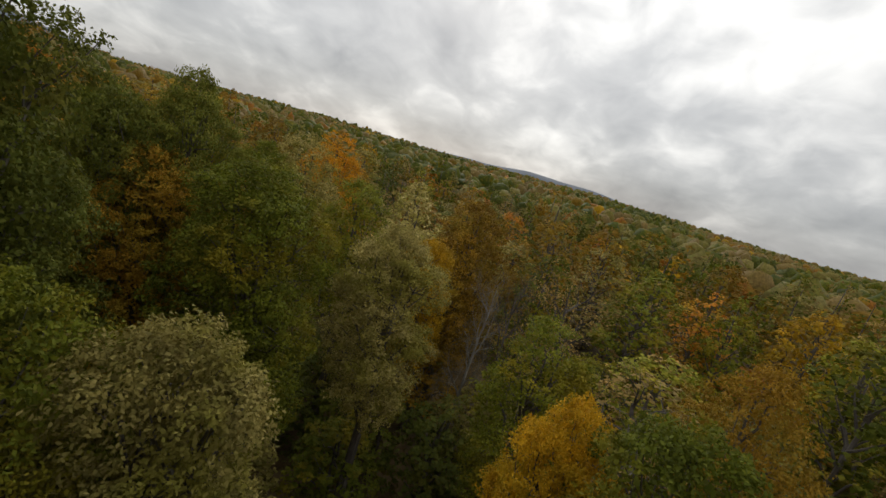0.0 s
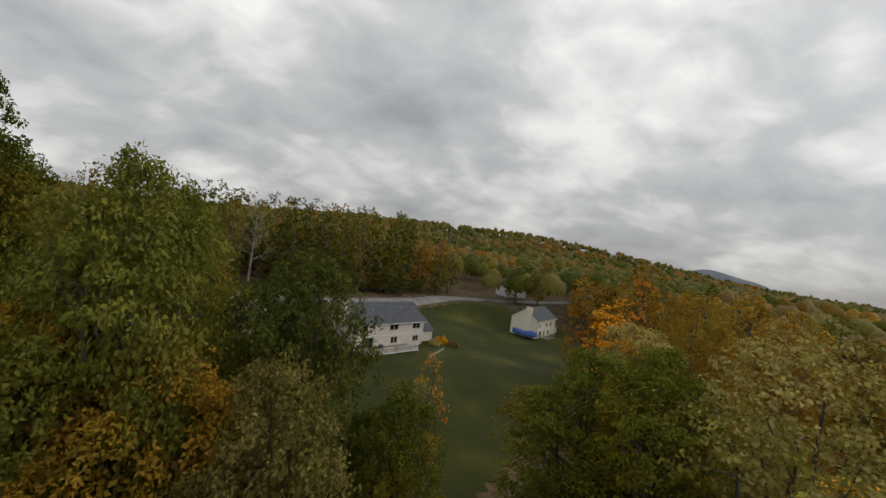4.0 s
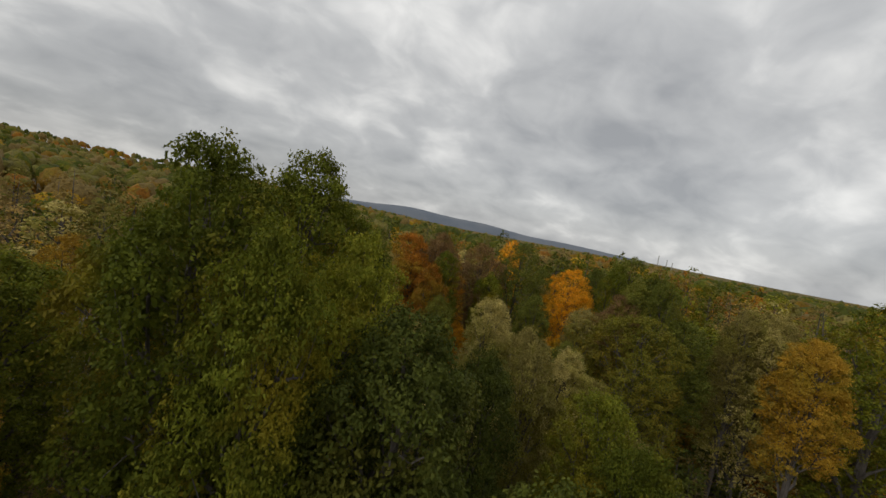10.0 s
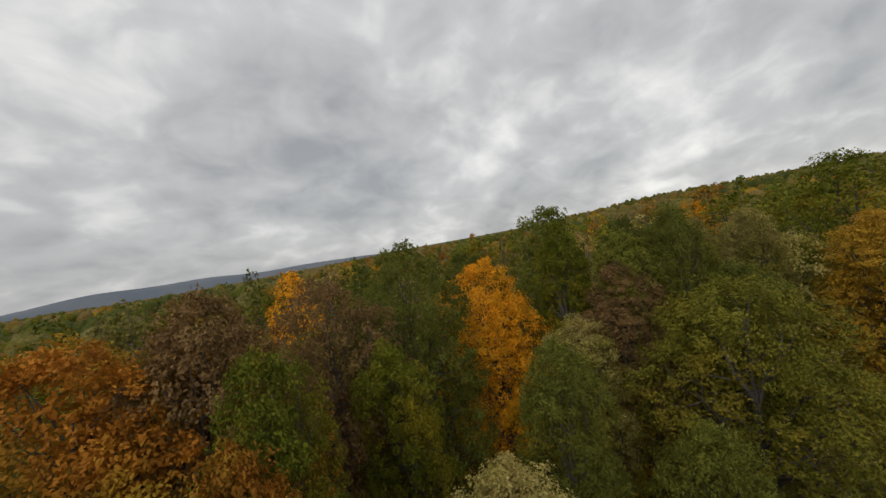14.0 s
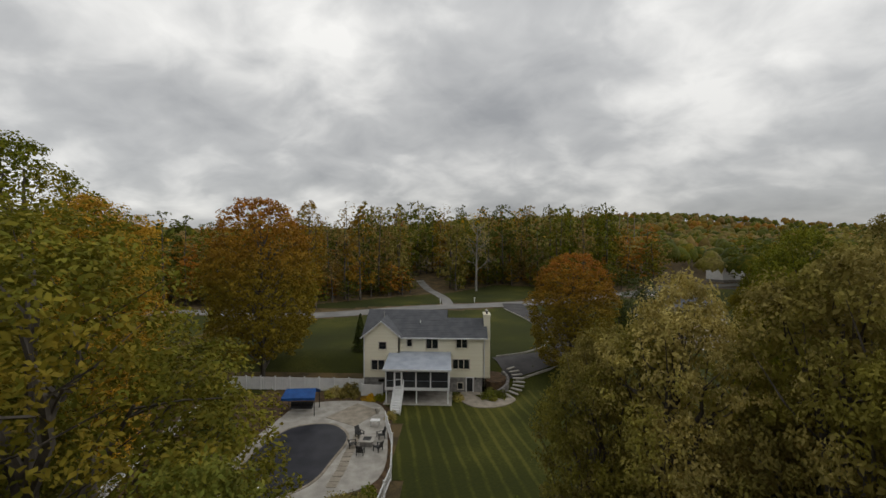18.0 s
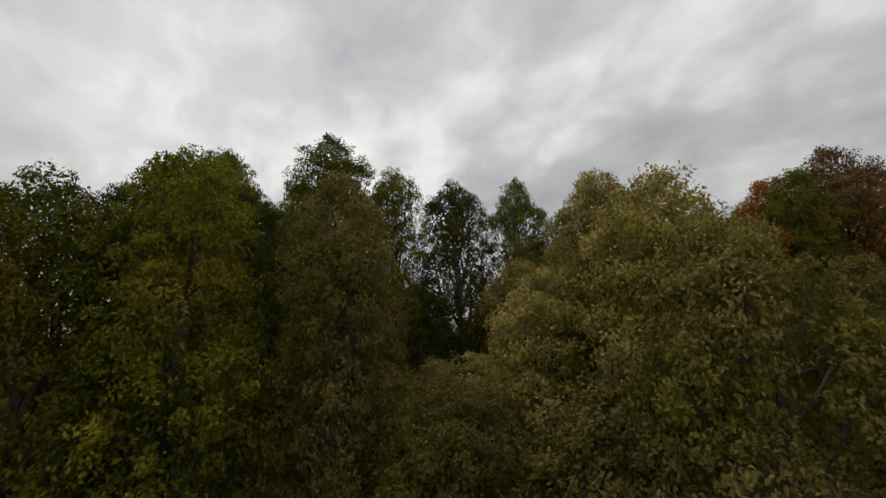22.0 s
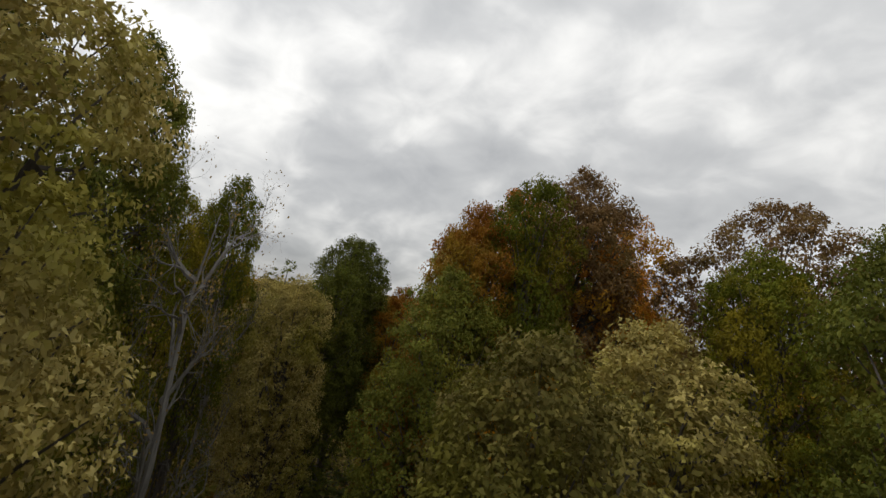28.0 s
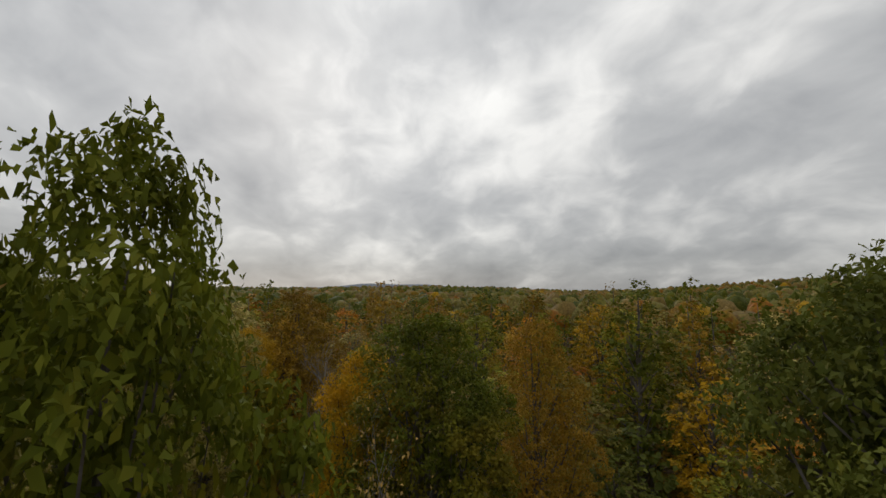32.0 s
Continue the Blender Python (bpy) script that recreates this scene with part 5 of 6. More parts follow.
def porch_a():
    p = empty("porch", pose(3.5, -4.1, 0), "screened porch on white posts with grey sloping roof", "porch")
    w, d = 7.9, 4.05
    part("floor", boxes((0, 0, 1.82, w, d, 2.0)), WOOD, p)
    bm = bmesh.new()
    slab(bm, [(-0.25, -0.35, 4.42), (w + 0.3, -0.35, 4.42), (w + 0.15, d, 5.4), (-0.1, d, 5.4)], 0.14)
    roof = part("roof", bm, PORCH_METAL, p, "pale grey standing-seam porch roof")
    for k in range(1, 20):
        x = -0.25 + (w + 0.55) * k / 20
        bm = bmesh.new()
        slab(bm, [(x - 0.02, -0.35, 4.43), (x + 0.02, -0.35, 4.43), (x + 0.02, d, 5.41), (x - 0.02, d, 5.41)], 0.03)
        part("seam", bm, PORCH_METAL, roof)
    part("fascia", boxes((-0.25, -0.39, 4.2, w + 0.3, -0.355, 4.42)), WHITE, p)
    xs = [0.0, 1.05, 2.0, 3.75, 5.55, 7.75]
    for x in xs:
        part("post", boxes((x, 0.02, 2.0, x + 0.15, 0.17, 4.2, 0.01)), WHITE, p)
    for y in (1.4, 2.7, 3.88):
        part("post", boxes((w - 0.15, y, 2.0, w, y + 0.15, 4.2 + y * 0.24, 0.01)), WHITE, p)
        part("post", boxes((0, y, 2.0, 0.15, y + 0.15, 4.2 + y * 0.24, 0.01)), WHITE, p)
    part("top_beam", boxes((0, 0.0, 4.0, w, 0.19, 4.26)), WHITE, p)
    part("band_beam", boxes((0, -0.03, 1.7, w, 0.0, 2.06), (w, -0.03, 1.7, w + 0.03, d, 2.06), (-0.03, -0.03, 1.7, 0, d, 2.06)), WHITE, p)
    for a, b in zip(xs, xs[1:]):
        if a == 1.05:
            continue
        part("screen", boxes((a + 0.15, 0.085, 2.06, b, 0.095, 4.0)), SCREEN, p, "dark insect screen")
        part("rail", boxes((a + 0.15, 0.06, 2.84, b, 0.12, 2.88)), PORCH_METAL, p)
    part("screen", boxes((w - 0.08, 0.17, 2.06, w - 0.07, d - 0.02, 4.2)), SCREEN, p, "dark insect screen")
    part("screen", boxes((0.07, 0.17, 2.06, 0.08, d - 0.02, 4.2)), SCREEN, p, "dark insect screen")
    door = part("screen_door", boxes((1.2, 0.05, 2.06, 1.28, 0.1, 4.0), (1.92, 0.05, 2.06, 2.0, 0.1, 4.0), (1.28, 0.05, 3.9, 1.92, 0.1, 4.0), (1.28, 0.05, 2.06, 1.92, 0.1, 2.2), (1.28, 0.05, 2.95, 1.92, 0.1, 3.05)), WHITE, p)
    part("mesh_panel", boxes((1.28, 0.07, 2.2, 1.92, 0.078, 2.95), (1.28, 0.07, 3.05, 1.92, 0.078, 3.9)), SCREEN, door)
    for x in (0.05, 3.8, 7.7):
        part("support_post", boxes((x, 0.05, -0.2, x + 0.16, 0.21, 1.7)), WHITE, p)
    part("pad", boxes((-0.2, -0.45, -0.1, w + 0.35, d + 0.35, 0.07)), CONCRETE, p)


porch_a()


def stair(name, x, y, z_top, run, steps, width, mat, label, turn=0.0, rails=True):
    s = empty(name, pose(x, y, 0, 0, 0, turn), label, "stairs")
    rise, go = z_top / steps, run / steps
    for k in range(steps):
        z = z_top - (k + 1) * rise
        part("tread", boxes((0, -(k + 1) * go, z + rise - 0.05 - rise, width, -k * go + 0.02, z)), mat, s) if k < steps - 1 else None
        part("riser", boxes((0.02, -k * go - 0.02, z, width - 0.02, -k * go, z + rise - 0.052)), mat, s)
    for side in (-0.06, width):
        bm = bmesh.new()
        q = [(side, 0, z_top - 0.05), (side + 0.06, 0, z_top - 0.05), (side + 0.06, -run, 0.0), (side, -run, 0.0)]
        slab(bm, q, 0.3)
        part("stringer", bm, mat, s)
        if rails:
            bm = bmesh.new()
            slab(bm, [(a, b, c + 0.95) for a, b, c in q], 0.09)
            part("handrail", bm, mat, s)
            bm = bmesh.new()
            slab(bm, [(a, b, c + 0.18) for a, b, c in q], 0.06)
            part("bottom_rail", bm, mat, s)
            for k in range(2 * steps + 1):
                f = k / (2 * steps)
                zz = (z_top - 0.05) * (1 - f)
                thick = 0.05 if k in (0, 2 * steps) else 0.018
                part("newel" if thick > 0.02 else "baluster", boxes((side + 0.03 - thick, -run * f - thick, zz + (0.0 if thick > 0.02 else 0.15), side + 0.03 + thick, -run * f + thick, zz + (1.05 if thick > 0.02 else 0.9))), mat, s)


stair("porch_stairs", 4.75, -4.1, 2.0, 3.2, 11, 1.0, WHITE, "white wooden stairs with railings from porch to patio")


def plain_house(name, origin, turn, w, d, eave, peak, mat, label, base, back, chimney_at=None, wing=None, deck=None):
    """A two-storey house: its back wall runs along local x, the roof ridge parallel to it."""
    h = empty(name, pose(*origin, 0, 0, turn), label, "house")
    bm = bmesh.new()
    holes = [(a, b, c, e) for a, b, c, e, n in back]
    wall_panel(bm, (0, 0), (w, 0), 0.0, eave, 0.2, holes)
    wall_panel(bm, (w, 0), (w, d), 0.0, eave, 0.2)
    wall_panel(bm, (w, d), (0, d), 0.0, eave, 0.2, [(w * 0.45, w * 0.45 + 1, 0.3, 2.4)])
    wall_panel(bm, (0, d), (0, 0), 0.0, eave, 0.2)
    gable_fill(bm, (w, 0), (w, d), eave, peak - 0.1, 0.2)
    gable_fill(bm, (0, d), (0, 0), eave, peak - 0.1, 0.2)
    part("wall", bm, mat, h)
    part("foundation", boxes((0.03, 0.03, -base, w - 0.03, d - 0.03, 0.0)), STONE, h)
    part("front_door", boxes((w - w * 0.45 - 1, d - 0.14, 0.32, w - w * 0.45, d - 0.06, 2.38)), WOOD, h)
    for a, b, c, e, n in back:
        window(h, (0, 0), (w, 0), a, b, c, e, n)
    roof_slope(h, [(-0.3, -0.4, eave - 0.1), (w + 0.3, -0.4, eave - 0.1), (w + 0.3, d / 2, peak), (-0.3, d / 2, peak)])
    roof_slope(h, [(w + 0.3, d + 0.4, eave - 0.1), (-0.3, d + 0.4, eave - 0.1), (-0.3, d / 2, peak), (w + 0.3, d / 2, peak)])
    part("gutter", boxes((-0.3, -0.54, eave - 0.25, w + 0.3, -0.41, eave - 0.12)), WHITE, h)
    part("band_board", boxes((0, -0.06, eave / 2 - 0.05, w, -0.002, eave / 2 + 0.14)), WHITE, h)
    vent_pipe(h, w * 0.3, d * 0.3, eave + (peak - eave) * 0.55)
    vent_pipe(h, w * 0.75, d * 0.36, eave + (peak - eave) * 0.66)
    if chimney_at is not None:
        chimney(h, -0.85, chimney_at, 0.0, chimney_at + 1.9, peak + 0.6, mat)
    if wing:
        x0, x1, y0, y1, ze, zp = wing
        bm = bmesh.new()
        wall_panel(bm, (x0, y0), (x1, y0), 0, ze, 0.2)
        wall_panel(bm, (x1, y0), (x1, y1), 0, ze, 0.2)
        wall_panel(bm, (x1, y1), (x0, y1), 0, ze, 0.2)
        gable_fill(bm, (x1, y0), (x1, y1), ze, zp, 0.2)
        part("garage_wall", bm, mat, h)
        ym = (y0 + y1) / 2
        roof_slope(h, [(x0, y0 - 0.3, ze - 0.05), (x1 + 0.3, y0 - 0.3, ze - 0.05), (x1 + 0.3, ym, zp + 0.1), (x0, ym, zp + 0.1)], "garage_roof")
        roof_slope(h, [(x1 + 0.3, y1 + 0.3, ze - 0.05), (x0, y1 + 0.3, ze - 0.05), (x0, ym, zp + 0.1), (x1 + 0.3, ym, zp + 0.1)], "garage_roof")
    return h


def deck(origin, turn, w, d, z, mat, floor_mat, label, stair_x):
    k = empty("deck", pose(*origin, 0, 0, turn), label, "deck")
    n = int(d / 0.3)
    for i in range(n):
        part("board", boxes((0, -d + i * d / n, z - 0.05, w, -d + (i + 0.93) * d / n, z)), floor_mat, k)
    part("skirt", boxes((0, -d - 0.03, z - 0.35, w, -d - 0.002, z - 0.0), (-0.03, -d - 0.03, z - 0.35, -0.002, 0, z), (w + 0.002, -d - 0.03, z - 0.35, w + 0.03, 0, z)), mat, k)
    for x in (0.0, w * 0.5, w - 0.12):
        part("post", boxes((x, -d, -0.4, x + 0.12, -d + 0.12, z - 0.05)), mat, k)
    for x0, x1 in ((0.0, stair_x), (stair_x + 1.1, w)):
        part("rail", boxes((x0, -d + 0.02, z + 0.88, x1, -d + 0.1, z + 0.96)), mat, k)
        part("bottom_rail", boxes((x0, -d + 0.04, z + 0.12, x1, -d + 0.08, z + 0.17)), mat, k)
        for i in range(int((x1 - x0) / 0.22) + 1):
            x = x0 + i * 0.22
            part("baluster", boxes((x, -d + 0.045, z + 0.17, x + 0.03, -d + 0.075, z + 0.88)), mat, k)
    for x in (0.0, w - 0.08):
        part("rail", boxes((x, -d + 0.1, z + 0.88, x + 0.08, 0, z + 0.96)), mat, k)
        for i in range(int(d / 0.22)):
            part("baluster", boxes((x + 0.025, -d + 0.1 + i * 0.22, z, x + 0.055, -d + 0.13 + i * 0.22, z + 0.88)), mat, k)
    return k


B_BACK = [(1.6, 2.8, 3.75, 4.95, 1), (8.6, 10.9, 3.75, 4.95, 2), (15.2, 17.3, 3.75, 4.95, 2), (1.7, 4.6, 0.35, 2.4, 2), (9.2, 11.0, 0.9, 2.2, 2), (15.6, 17.2, 0.9, 2.1, 2)]
plain_house("house", (53.4, 24.2, 0.1), 34, 18.6, 9.6, 5.35, 8.9, SIDING_GREY, "pale two-storey house with grey roof and white deck", 1.6, B_BACK, 3.4, (18.6, 23.4, 1.5, 9.0, 2.6, 4.9))
deck((53.4 + 0.5 * math.cos(radians(34)), 24.2 + 0.5 * math.sin(radians(34)), 0.1), 34, 13.2, 4.2, 0.45, WHITE, WOOD, "white-railed wooden deck behind the pale house", 6.4)
C_BACK = [(1.4, 2.3, 3.5, 4.6, 1), (7.0, 7.9, 3.5, 4.6, 1), (10.2, 11.6, 3.5, 4.6, 2), (1.6, 3.4, 0.3, 2.2, 2), (5.2, 6.4, 0.8, 2.1, 2), (9.0, 10.0, 0.8, 2.0, 1)]
plain_house("house", (112.0, 63.4, -2.6), 41, 15.5, 9.6, 5.8, 9.2, SIDING, "cream two-storey house with grey roof and tall chimney", 1.0, C_BACK, 2.4, (15.5, 19.4, 0.6, 7.0, 2.5, 4.3))
deck((112.0 + 2.4 * math.cos(radians(41)), 63.4 + 2.4 * math.sin(radians(41)), -2.6), 41, 6.0, 3.0, 0.3, WOOD, WOOD, "brown wooden deck behind the cream house", 3.4)
plain_house("house", (-55.8, 3.8, 2.7), -11, 12.0, 8.0, 6.0, 9.6, WHITE_SIDING, "white two-storey house with grey roof beyond the maple", 1.5, [(1.4, 2.6, 3.7, 4.9, 1), (6.0, 7.4, 3.7, 4.9, 2), (9.6, 11.0, 3.7, 4.9, 2), (2.0, 4.0, 0.4, 2.3, 2), (8.0, 9.6, 0.9, 2.2, 2)], 3.0)
plain_house("house", (124, 122, 3.2), 20, 12, 8, 5.3, 8.2, WHITE, "white house among trees beyond the street", 1.0, [(1.4, 2.6, 3.5, 4.8, 1), (8.0, 9.4, 3.5, 4.8, 2)])

# ================= drives, patio, pool =================
strip("driveway", [(27.5, 60), (27.5, 51), (30.6, 40), (32.6, 30), (32.4, 20), (29.4, 11.5), (24, 7.6), (18.5, 5.5)], 5.6, 0.2, ASPHALT, "dark asphalt driveway curving beside the house", "driveway")
strip("driveway_east", [(108, 107), (117, 96), (124, 84), (126, 78)], 4.0, 0.13, ASPHALT, "dark asphalt driveway of the cream house", "driveway")


def kerb(name, line, label):
    bm = bmesh.new()
    pts = [Vector((x, y, float(ground_z(x, y)))) for x, y in line]
    for a, b in zip(pts, pts[1:]):
        d = (b - a).normalized()
        o = Vector((-d.y, d.x, 0)) * 0.09
        lo = [bm.verts.new(p + s * o + Vector((0, 0, z))) for p in (a, b + d * 0.05) for s in (-1, 1) for z in (-0.1, 0.26)]
        for f in ((0, 1, 3, 2), (4, 6, 7, 5), (0, 4, 5, 1), (2, 3, 7, 6), (1, 5, 7, 3), (0, 2, 6, 4)):
            bm.faces.new([lo[i] for i in f])
    tagged(part(name, bm, CONCRETE), label, "kerb", kind="structure")


kerb("kerb_inner", [(24.2, 52), (27.3, 40), (29.4, 29), (29.2, 21), (26.8, 14.4), (22.4, 10.6), (18.4, 8.8)], "pale concrete kerb round the front lawn")
kerb("kerb_outer", [(30.8, 52), (33.9, 40), (35.8, 29), (35.5, 19), (32.0, 9.4), (25.6, 4.8), (20.6, 2.8)], "pale concrete kerb along the driveway")


def flat_stone(name, poly, z0, z1, mat, label, category, kind=""):
    bm = bmesh.new()
    prism(bm, poly, z0, z1)
    return tagged(part(name, bm, mat), label, category, kind=kind)


def ring_curve(pts, n=7):
    out = []
    k = len(pts)
    for i in range(k):
        a, b, c, d = (Vector(pts[(i + j) % k]) for j in (-1, 0, 1, 2))
        for s in range(n):
            t = s / n
            q = 0.5 * (2 * b + (c - a) * t + (2 * a - 5 * b + 4 * c - d) * t * t + (3 * b - 3 * c + d - a) * t ** 3)
            out.append((q.x, q.y))
    return out


YARD = ring_curve([(-16, -8), (-14.3, -24), (-5, -30.5), (2, -29), (6.2, -22), (5.6, -13), (3.4, -4.6), (-8, -1.6)], 5)
flat_stone("yard", YARD, -0.2, 0.075, MULCH, "bare mulch and gravel yard inside the pool fence", "yard", "structure")
PATIO = ring_curve([(-7.6, -9.4), (-8.2, -19.8), (-4.2, -24.8), (1.0, -23.2), (5.8, -20), (5.2, -12), (3.0, -4.8), (-2, -3.8), (-6.4, -5.4)], 5)
flat_stone("patio", PATIO, -0.15, 0.13, CONCRETE, "pale concrete pool surround", "patio", "structure")
POOL = ring_curve([(-3.0, -23.2), (-6.2, -20.0), (-6.4, -15.2), (-5.0, -11.4), (-1.4, -10.4), (1.2, -13.0), (1.0, -17.2), (0.2, -21.0)], 5)
flat_stone("pool_coping", [((x + 2.4) * 1.07 - 2.4, (y + 16.6) * 1.05 - 16.6) for x, y in POOL], 0.10, 0.2, PAVER, "raised stone coping round the pool", "coping", "structure")
flat_stone("pool_cover", POOL, 0.15, 0.225, COVER, "dark winter cover stretched over the swimming pool", "pool cover")
flat_stone("pool_deck", [(-2.4, -8.6), (0.2, -4.6), (3.4, -6.6), (1.4, -10.6)], 0.08, 0.16, PAVER, "tan paved terrace between pool and porch", "terrace", "structure")
# paving strip along the pool's edge
for k in range(12):
    x0 = 1.85 + 0.05 * math.sin(k)
    st = boxes((x0, -12.8 - k * 0.78, 0.10, x0 + 0.85, -12.8 - k * 0.78 + 0.70, 0.175, 0.02))
    tagged(part("flagstone", st, PAVER), "pale square flagstone beside the pool", "flagstone", "flagstones by the pool")
board = empty("diving_board", pose(-4.4, -24.9, 0.13, 0, 0, -20), "white diving board at the pool's end", "diving board")
part("plank", boxes((-0.25, 0, 0.42, 0.25, 3.0, 0.48, 0.02)), WHITE, board)
part("stand", boxes((-0.2, 0.2, 0, 0.2, 0.6, 0.42), (-0.2, 1.3, 0, 0.2, 1.5, 0.42)), CONCRETE, board)


def fence_run(pts, height, solid, label, spacing=2.2):
    f = empty("fence", pose(0, 0, 0), label, "fence")
    for (xa, ya), (xb, yb) in zip(pts, pts[1:]):
        length = math.hypot(xb - xa, yb - ya)
        n = max(1, round(length / spacing))
        ang = math.degrees(math.atan2(yb - ya, xb - xa))
        for k in range(n):
            x, y = xa + (xb - xa) * k / n, ya + (yb - ya) * k / n
            z = float(ground_z(x, y)) + 0.05
            m = pose(x, y, z, 0, 0, ang)
            seg = length / n
            bm = boxes((-0.07, -0.07, -0.3, 0.07, 0.07, height + 0.1, 0.01))
            box(bm, -0.09, -0.09, height + 0.1, 0.09, 0.09, height + 0.16, 0.02)
            bm.transform(m)
            part("post", bm, WHITE, f)
            for za, zb in ((height - 0.12, height), (0.08, 0.2)):
                bm = boxes((0.07, -0.03, za, seg - 0.07, 0.03, zb))
                bm.transform(m)
                part("rail", bm, WHITE, f)
            q = int(seg / 0.3) if solid else int(seg / 0.2)
            w = (seg - 0.16) / q
            for i in range(q):
                if solid:
                    bm = boxes((0.08 + i * w, -0.015, 0.2, 0.08 + (i + 0.96) * w, 0.015, height - 0.12))
                else:
                    bm = boxes((0.08 + (i + 0.5) * w - 0.018, -0.012, 0.2, 0.08 + (i + 0.5) * w + 0.018, 0.012, height - 0.12))
                bm.transform(m)
                part("board" if solid else "picket", bm, WHITE, f)
    return f


fence_run([(0.0, -0.6), (-8, -0.5), (-18.0, -0.4)], 1.75, True, "tall solid white vinyl fence beside the house")
fence_run([(-18.0, -0.4), (-17.6, -6), (-16.8, -12), (-16.2, -19), (-14.4, -25.4), (-9, -30), (-3.5, -31.8), (0.5, -31), (4.4, -28.2), (6.6, -24.5), (6.9, -20), (6.1, -14.5), (4.4, -9.0)], 1.2, False, "low white picket fence round the pool yard")
screen_wall = empty("fence", pose(0, 0, 0), "short solid white fence panel below the house", "fence")
part("panel", boxes((0.0, -1.7, -0.1, 2.7, -1.64, 1.45)), WHITE, screen_wall)
part("post", boxes((-0.08, -1.76, -0.2, 0.06, -1.58, 1.6)), WHITE, screen_wall)
part("post", boxes((2.64, -1.76, -0.2, 2.8, -1.58, 1.6)), WHITE, screen_wall)


def garden_canopy():
    c = empty("garden_canopy", pose(-5.8, -7.2, 0.1, 0, 0, 6), "blue canvas canopy on dark metal legs by the pool", "canopy")
    bm = bmesh.new()
    slab(bm, [(-1.9, -1.3, 2.15), (1.9, -1.3, 2.15), (1.7, 0.1, 2.75), (-1.7, 0.1, 2.75)], 0.05)
    slab(bm, [(1.9, 1.3, 2.15), (-1.9, 1.3, 2.15), (-1.7, 0.1, 2.75), (1.7, 0.1, 2.75)], 0.05)
    box(bm, -1.9, -1.34, 1.85, 1.9, -1.30, 2.15)
    box(bm, -1.9, 1.30, 1.85, 1.9, 1.34, 2.15)
    part("canvas", bm, CANVAS, c, "bright blue canvas with a hanging valance")
    for x in (-1.8, 1.8):
        for y in (-1.25, 1.25):
            bm = bmesh.new()
            tube(bm, [(x, y, -0.05), (x, y, 2.12)], [0.05, 0.04], 8)
            part("leg", bm, DARK, c)
    part("swing_seat", boxes((-1.3, -0.3, 0.45, 1.3, 0.35, 0.55, 0.03), (-1.3, 0.35, 0.5, 1.3, 0.45, 1.1, 0.03)), DARK, c)
    for x in (-1.2, 1.2):
        part("hanger", boxes((x - 0.02, 0.1, 0.5, x + 0.02, 0.14, 2.4)), DARK, c)


garden_canopy()


def patio_chair(x, y, turn):
    c = empty("patio_chair", pose(x, y, 0.14, 0, 0, turn), "dark wooden garden chair with slatted back", "chair", "chairs round the fire table")
    for k in range(5):
        part("seat_slat", boxes((-0.28, -0.3 + k * 0.12, 0.36 - k * 0.02, 0.28, -0.2 + k * 0.12, 0.39 - k * 0.02)), DARK, c)
    for k in range(5):
        part("back_slat", boxes((-0.28 + k * 0.115, 0, 0, -0.18 + k * 0.115, 0.025, 0.75, 0, pose(0, 0.28, 0.3, -18))), DARK, c)
    for x0 in (-0.36, 0.27):
        part("arm", boxes((x0, -0.38, 0.55, x0 + 0.1, 0.38, 0.58)), DARK, c)
        part("leg", boxes((x0 + 0.02, -0.34, 0, x0 + 0.08, -0.26, 0.55)), DARK, c)
        part("leg", boxes((x0 + 0.02, 0.26, 0, x0 + 0.08, 0.34, 0.55)), DARK, c)


for row in ((2.5, -12.9, 50), (2.3, -14.9, 110), (4.7, -13.0, -60), (4.9, -15.4, -120), (3.4, -16.2, 180)):
    patio_chair(*row)
table = empty("fire_table", pose(3.6, -14.3, 0.14), "square white-topped fire table with a dark centre", "table")
part("top", boxes((-0.75, -0.75, 0.5, 0.75, -0.4, 0.58), (-0.75, 0.4, 0.5, 0.75, 0.75, 0.58), (-0.75, -0.4, 0.5, -0.4, 0.4, 0.58), (0.4, -0.4, 0.5, 0.75, 0.4, 0.58)), CONCRETE, table)
part("burner", boxes((-0.4, -0.4, 0.48, 0.4, 0.4, 0.54)), DARK, table)
part("base", boxes((-0.6, -0.6, 0, 0.6, 0.6, 0.5)), STONE, table)
grill = empty("bench", pose(3.6, -10.4, 0.14), "white garden side table", "table")
part("top", boxes((-0.5, -0.3, 0.62, 0.5, 0.3, 0.67)), WHITE, grill)
for x in (-0.45, 0.4):
    for y in (-0.25, 0.2):
        part("leg", boxes((x, y, 0, x + 0.05, y + 0.05, 0.62)), WHITE, grill)

# terrace and curved garden steps at the east side
TERRACE = ring_curve([(12.6, -2.2), (14.4, -4.8), (17.6, -4.6), (19.8, -2.4), (18.6, -0.6), (16.2, -0.2), (13.2, 0.0)], 5)
flat_stone("terrace", TERRACE, -0.2, 0.12, PAVER, "curved stone terrace at the basement door", "terrace", "structure")
steps = empty("garden_steps", pose(0, 0, 0), "curving flight of pale stone garden steps", "steps")
for k in range(9):
    a = radians(-62 + k * 13)
    cx, cy = 17.6 + 3.2 * math.cos(a), 1.9 + 3.4 * math.sin(a)
    bm = bmesh.new()
    box(bm, -0.78, -0.2, -0.15, 0.78, 0.2, 0.0, 0.03)
    bm.transform(pose(cx, cy, 0.18 + k * 0.24, 0, 0, math.degrees(a)))
    part("step", bm, CONCRETE, steps)
wall_curve = empty("retaining_wall", pose(0, 0, 0), "low curved stone retaining wall beside the steps", "wall")
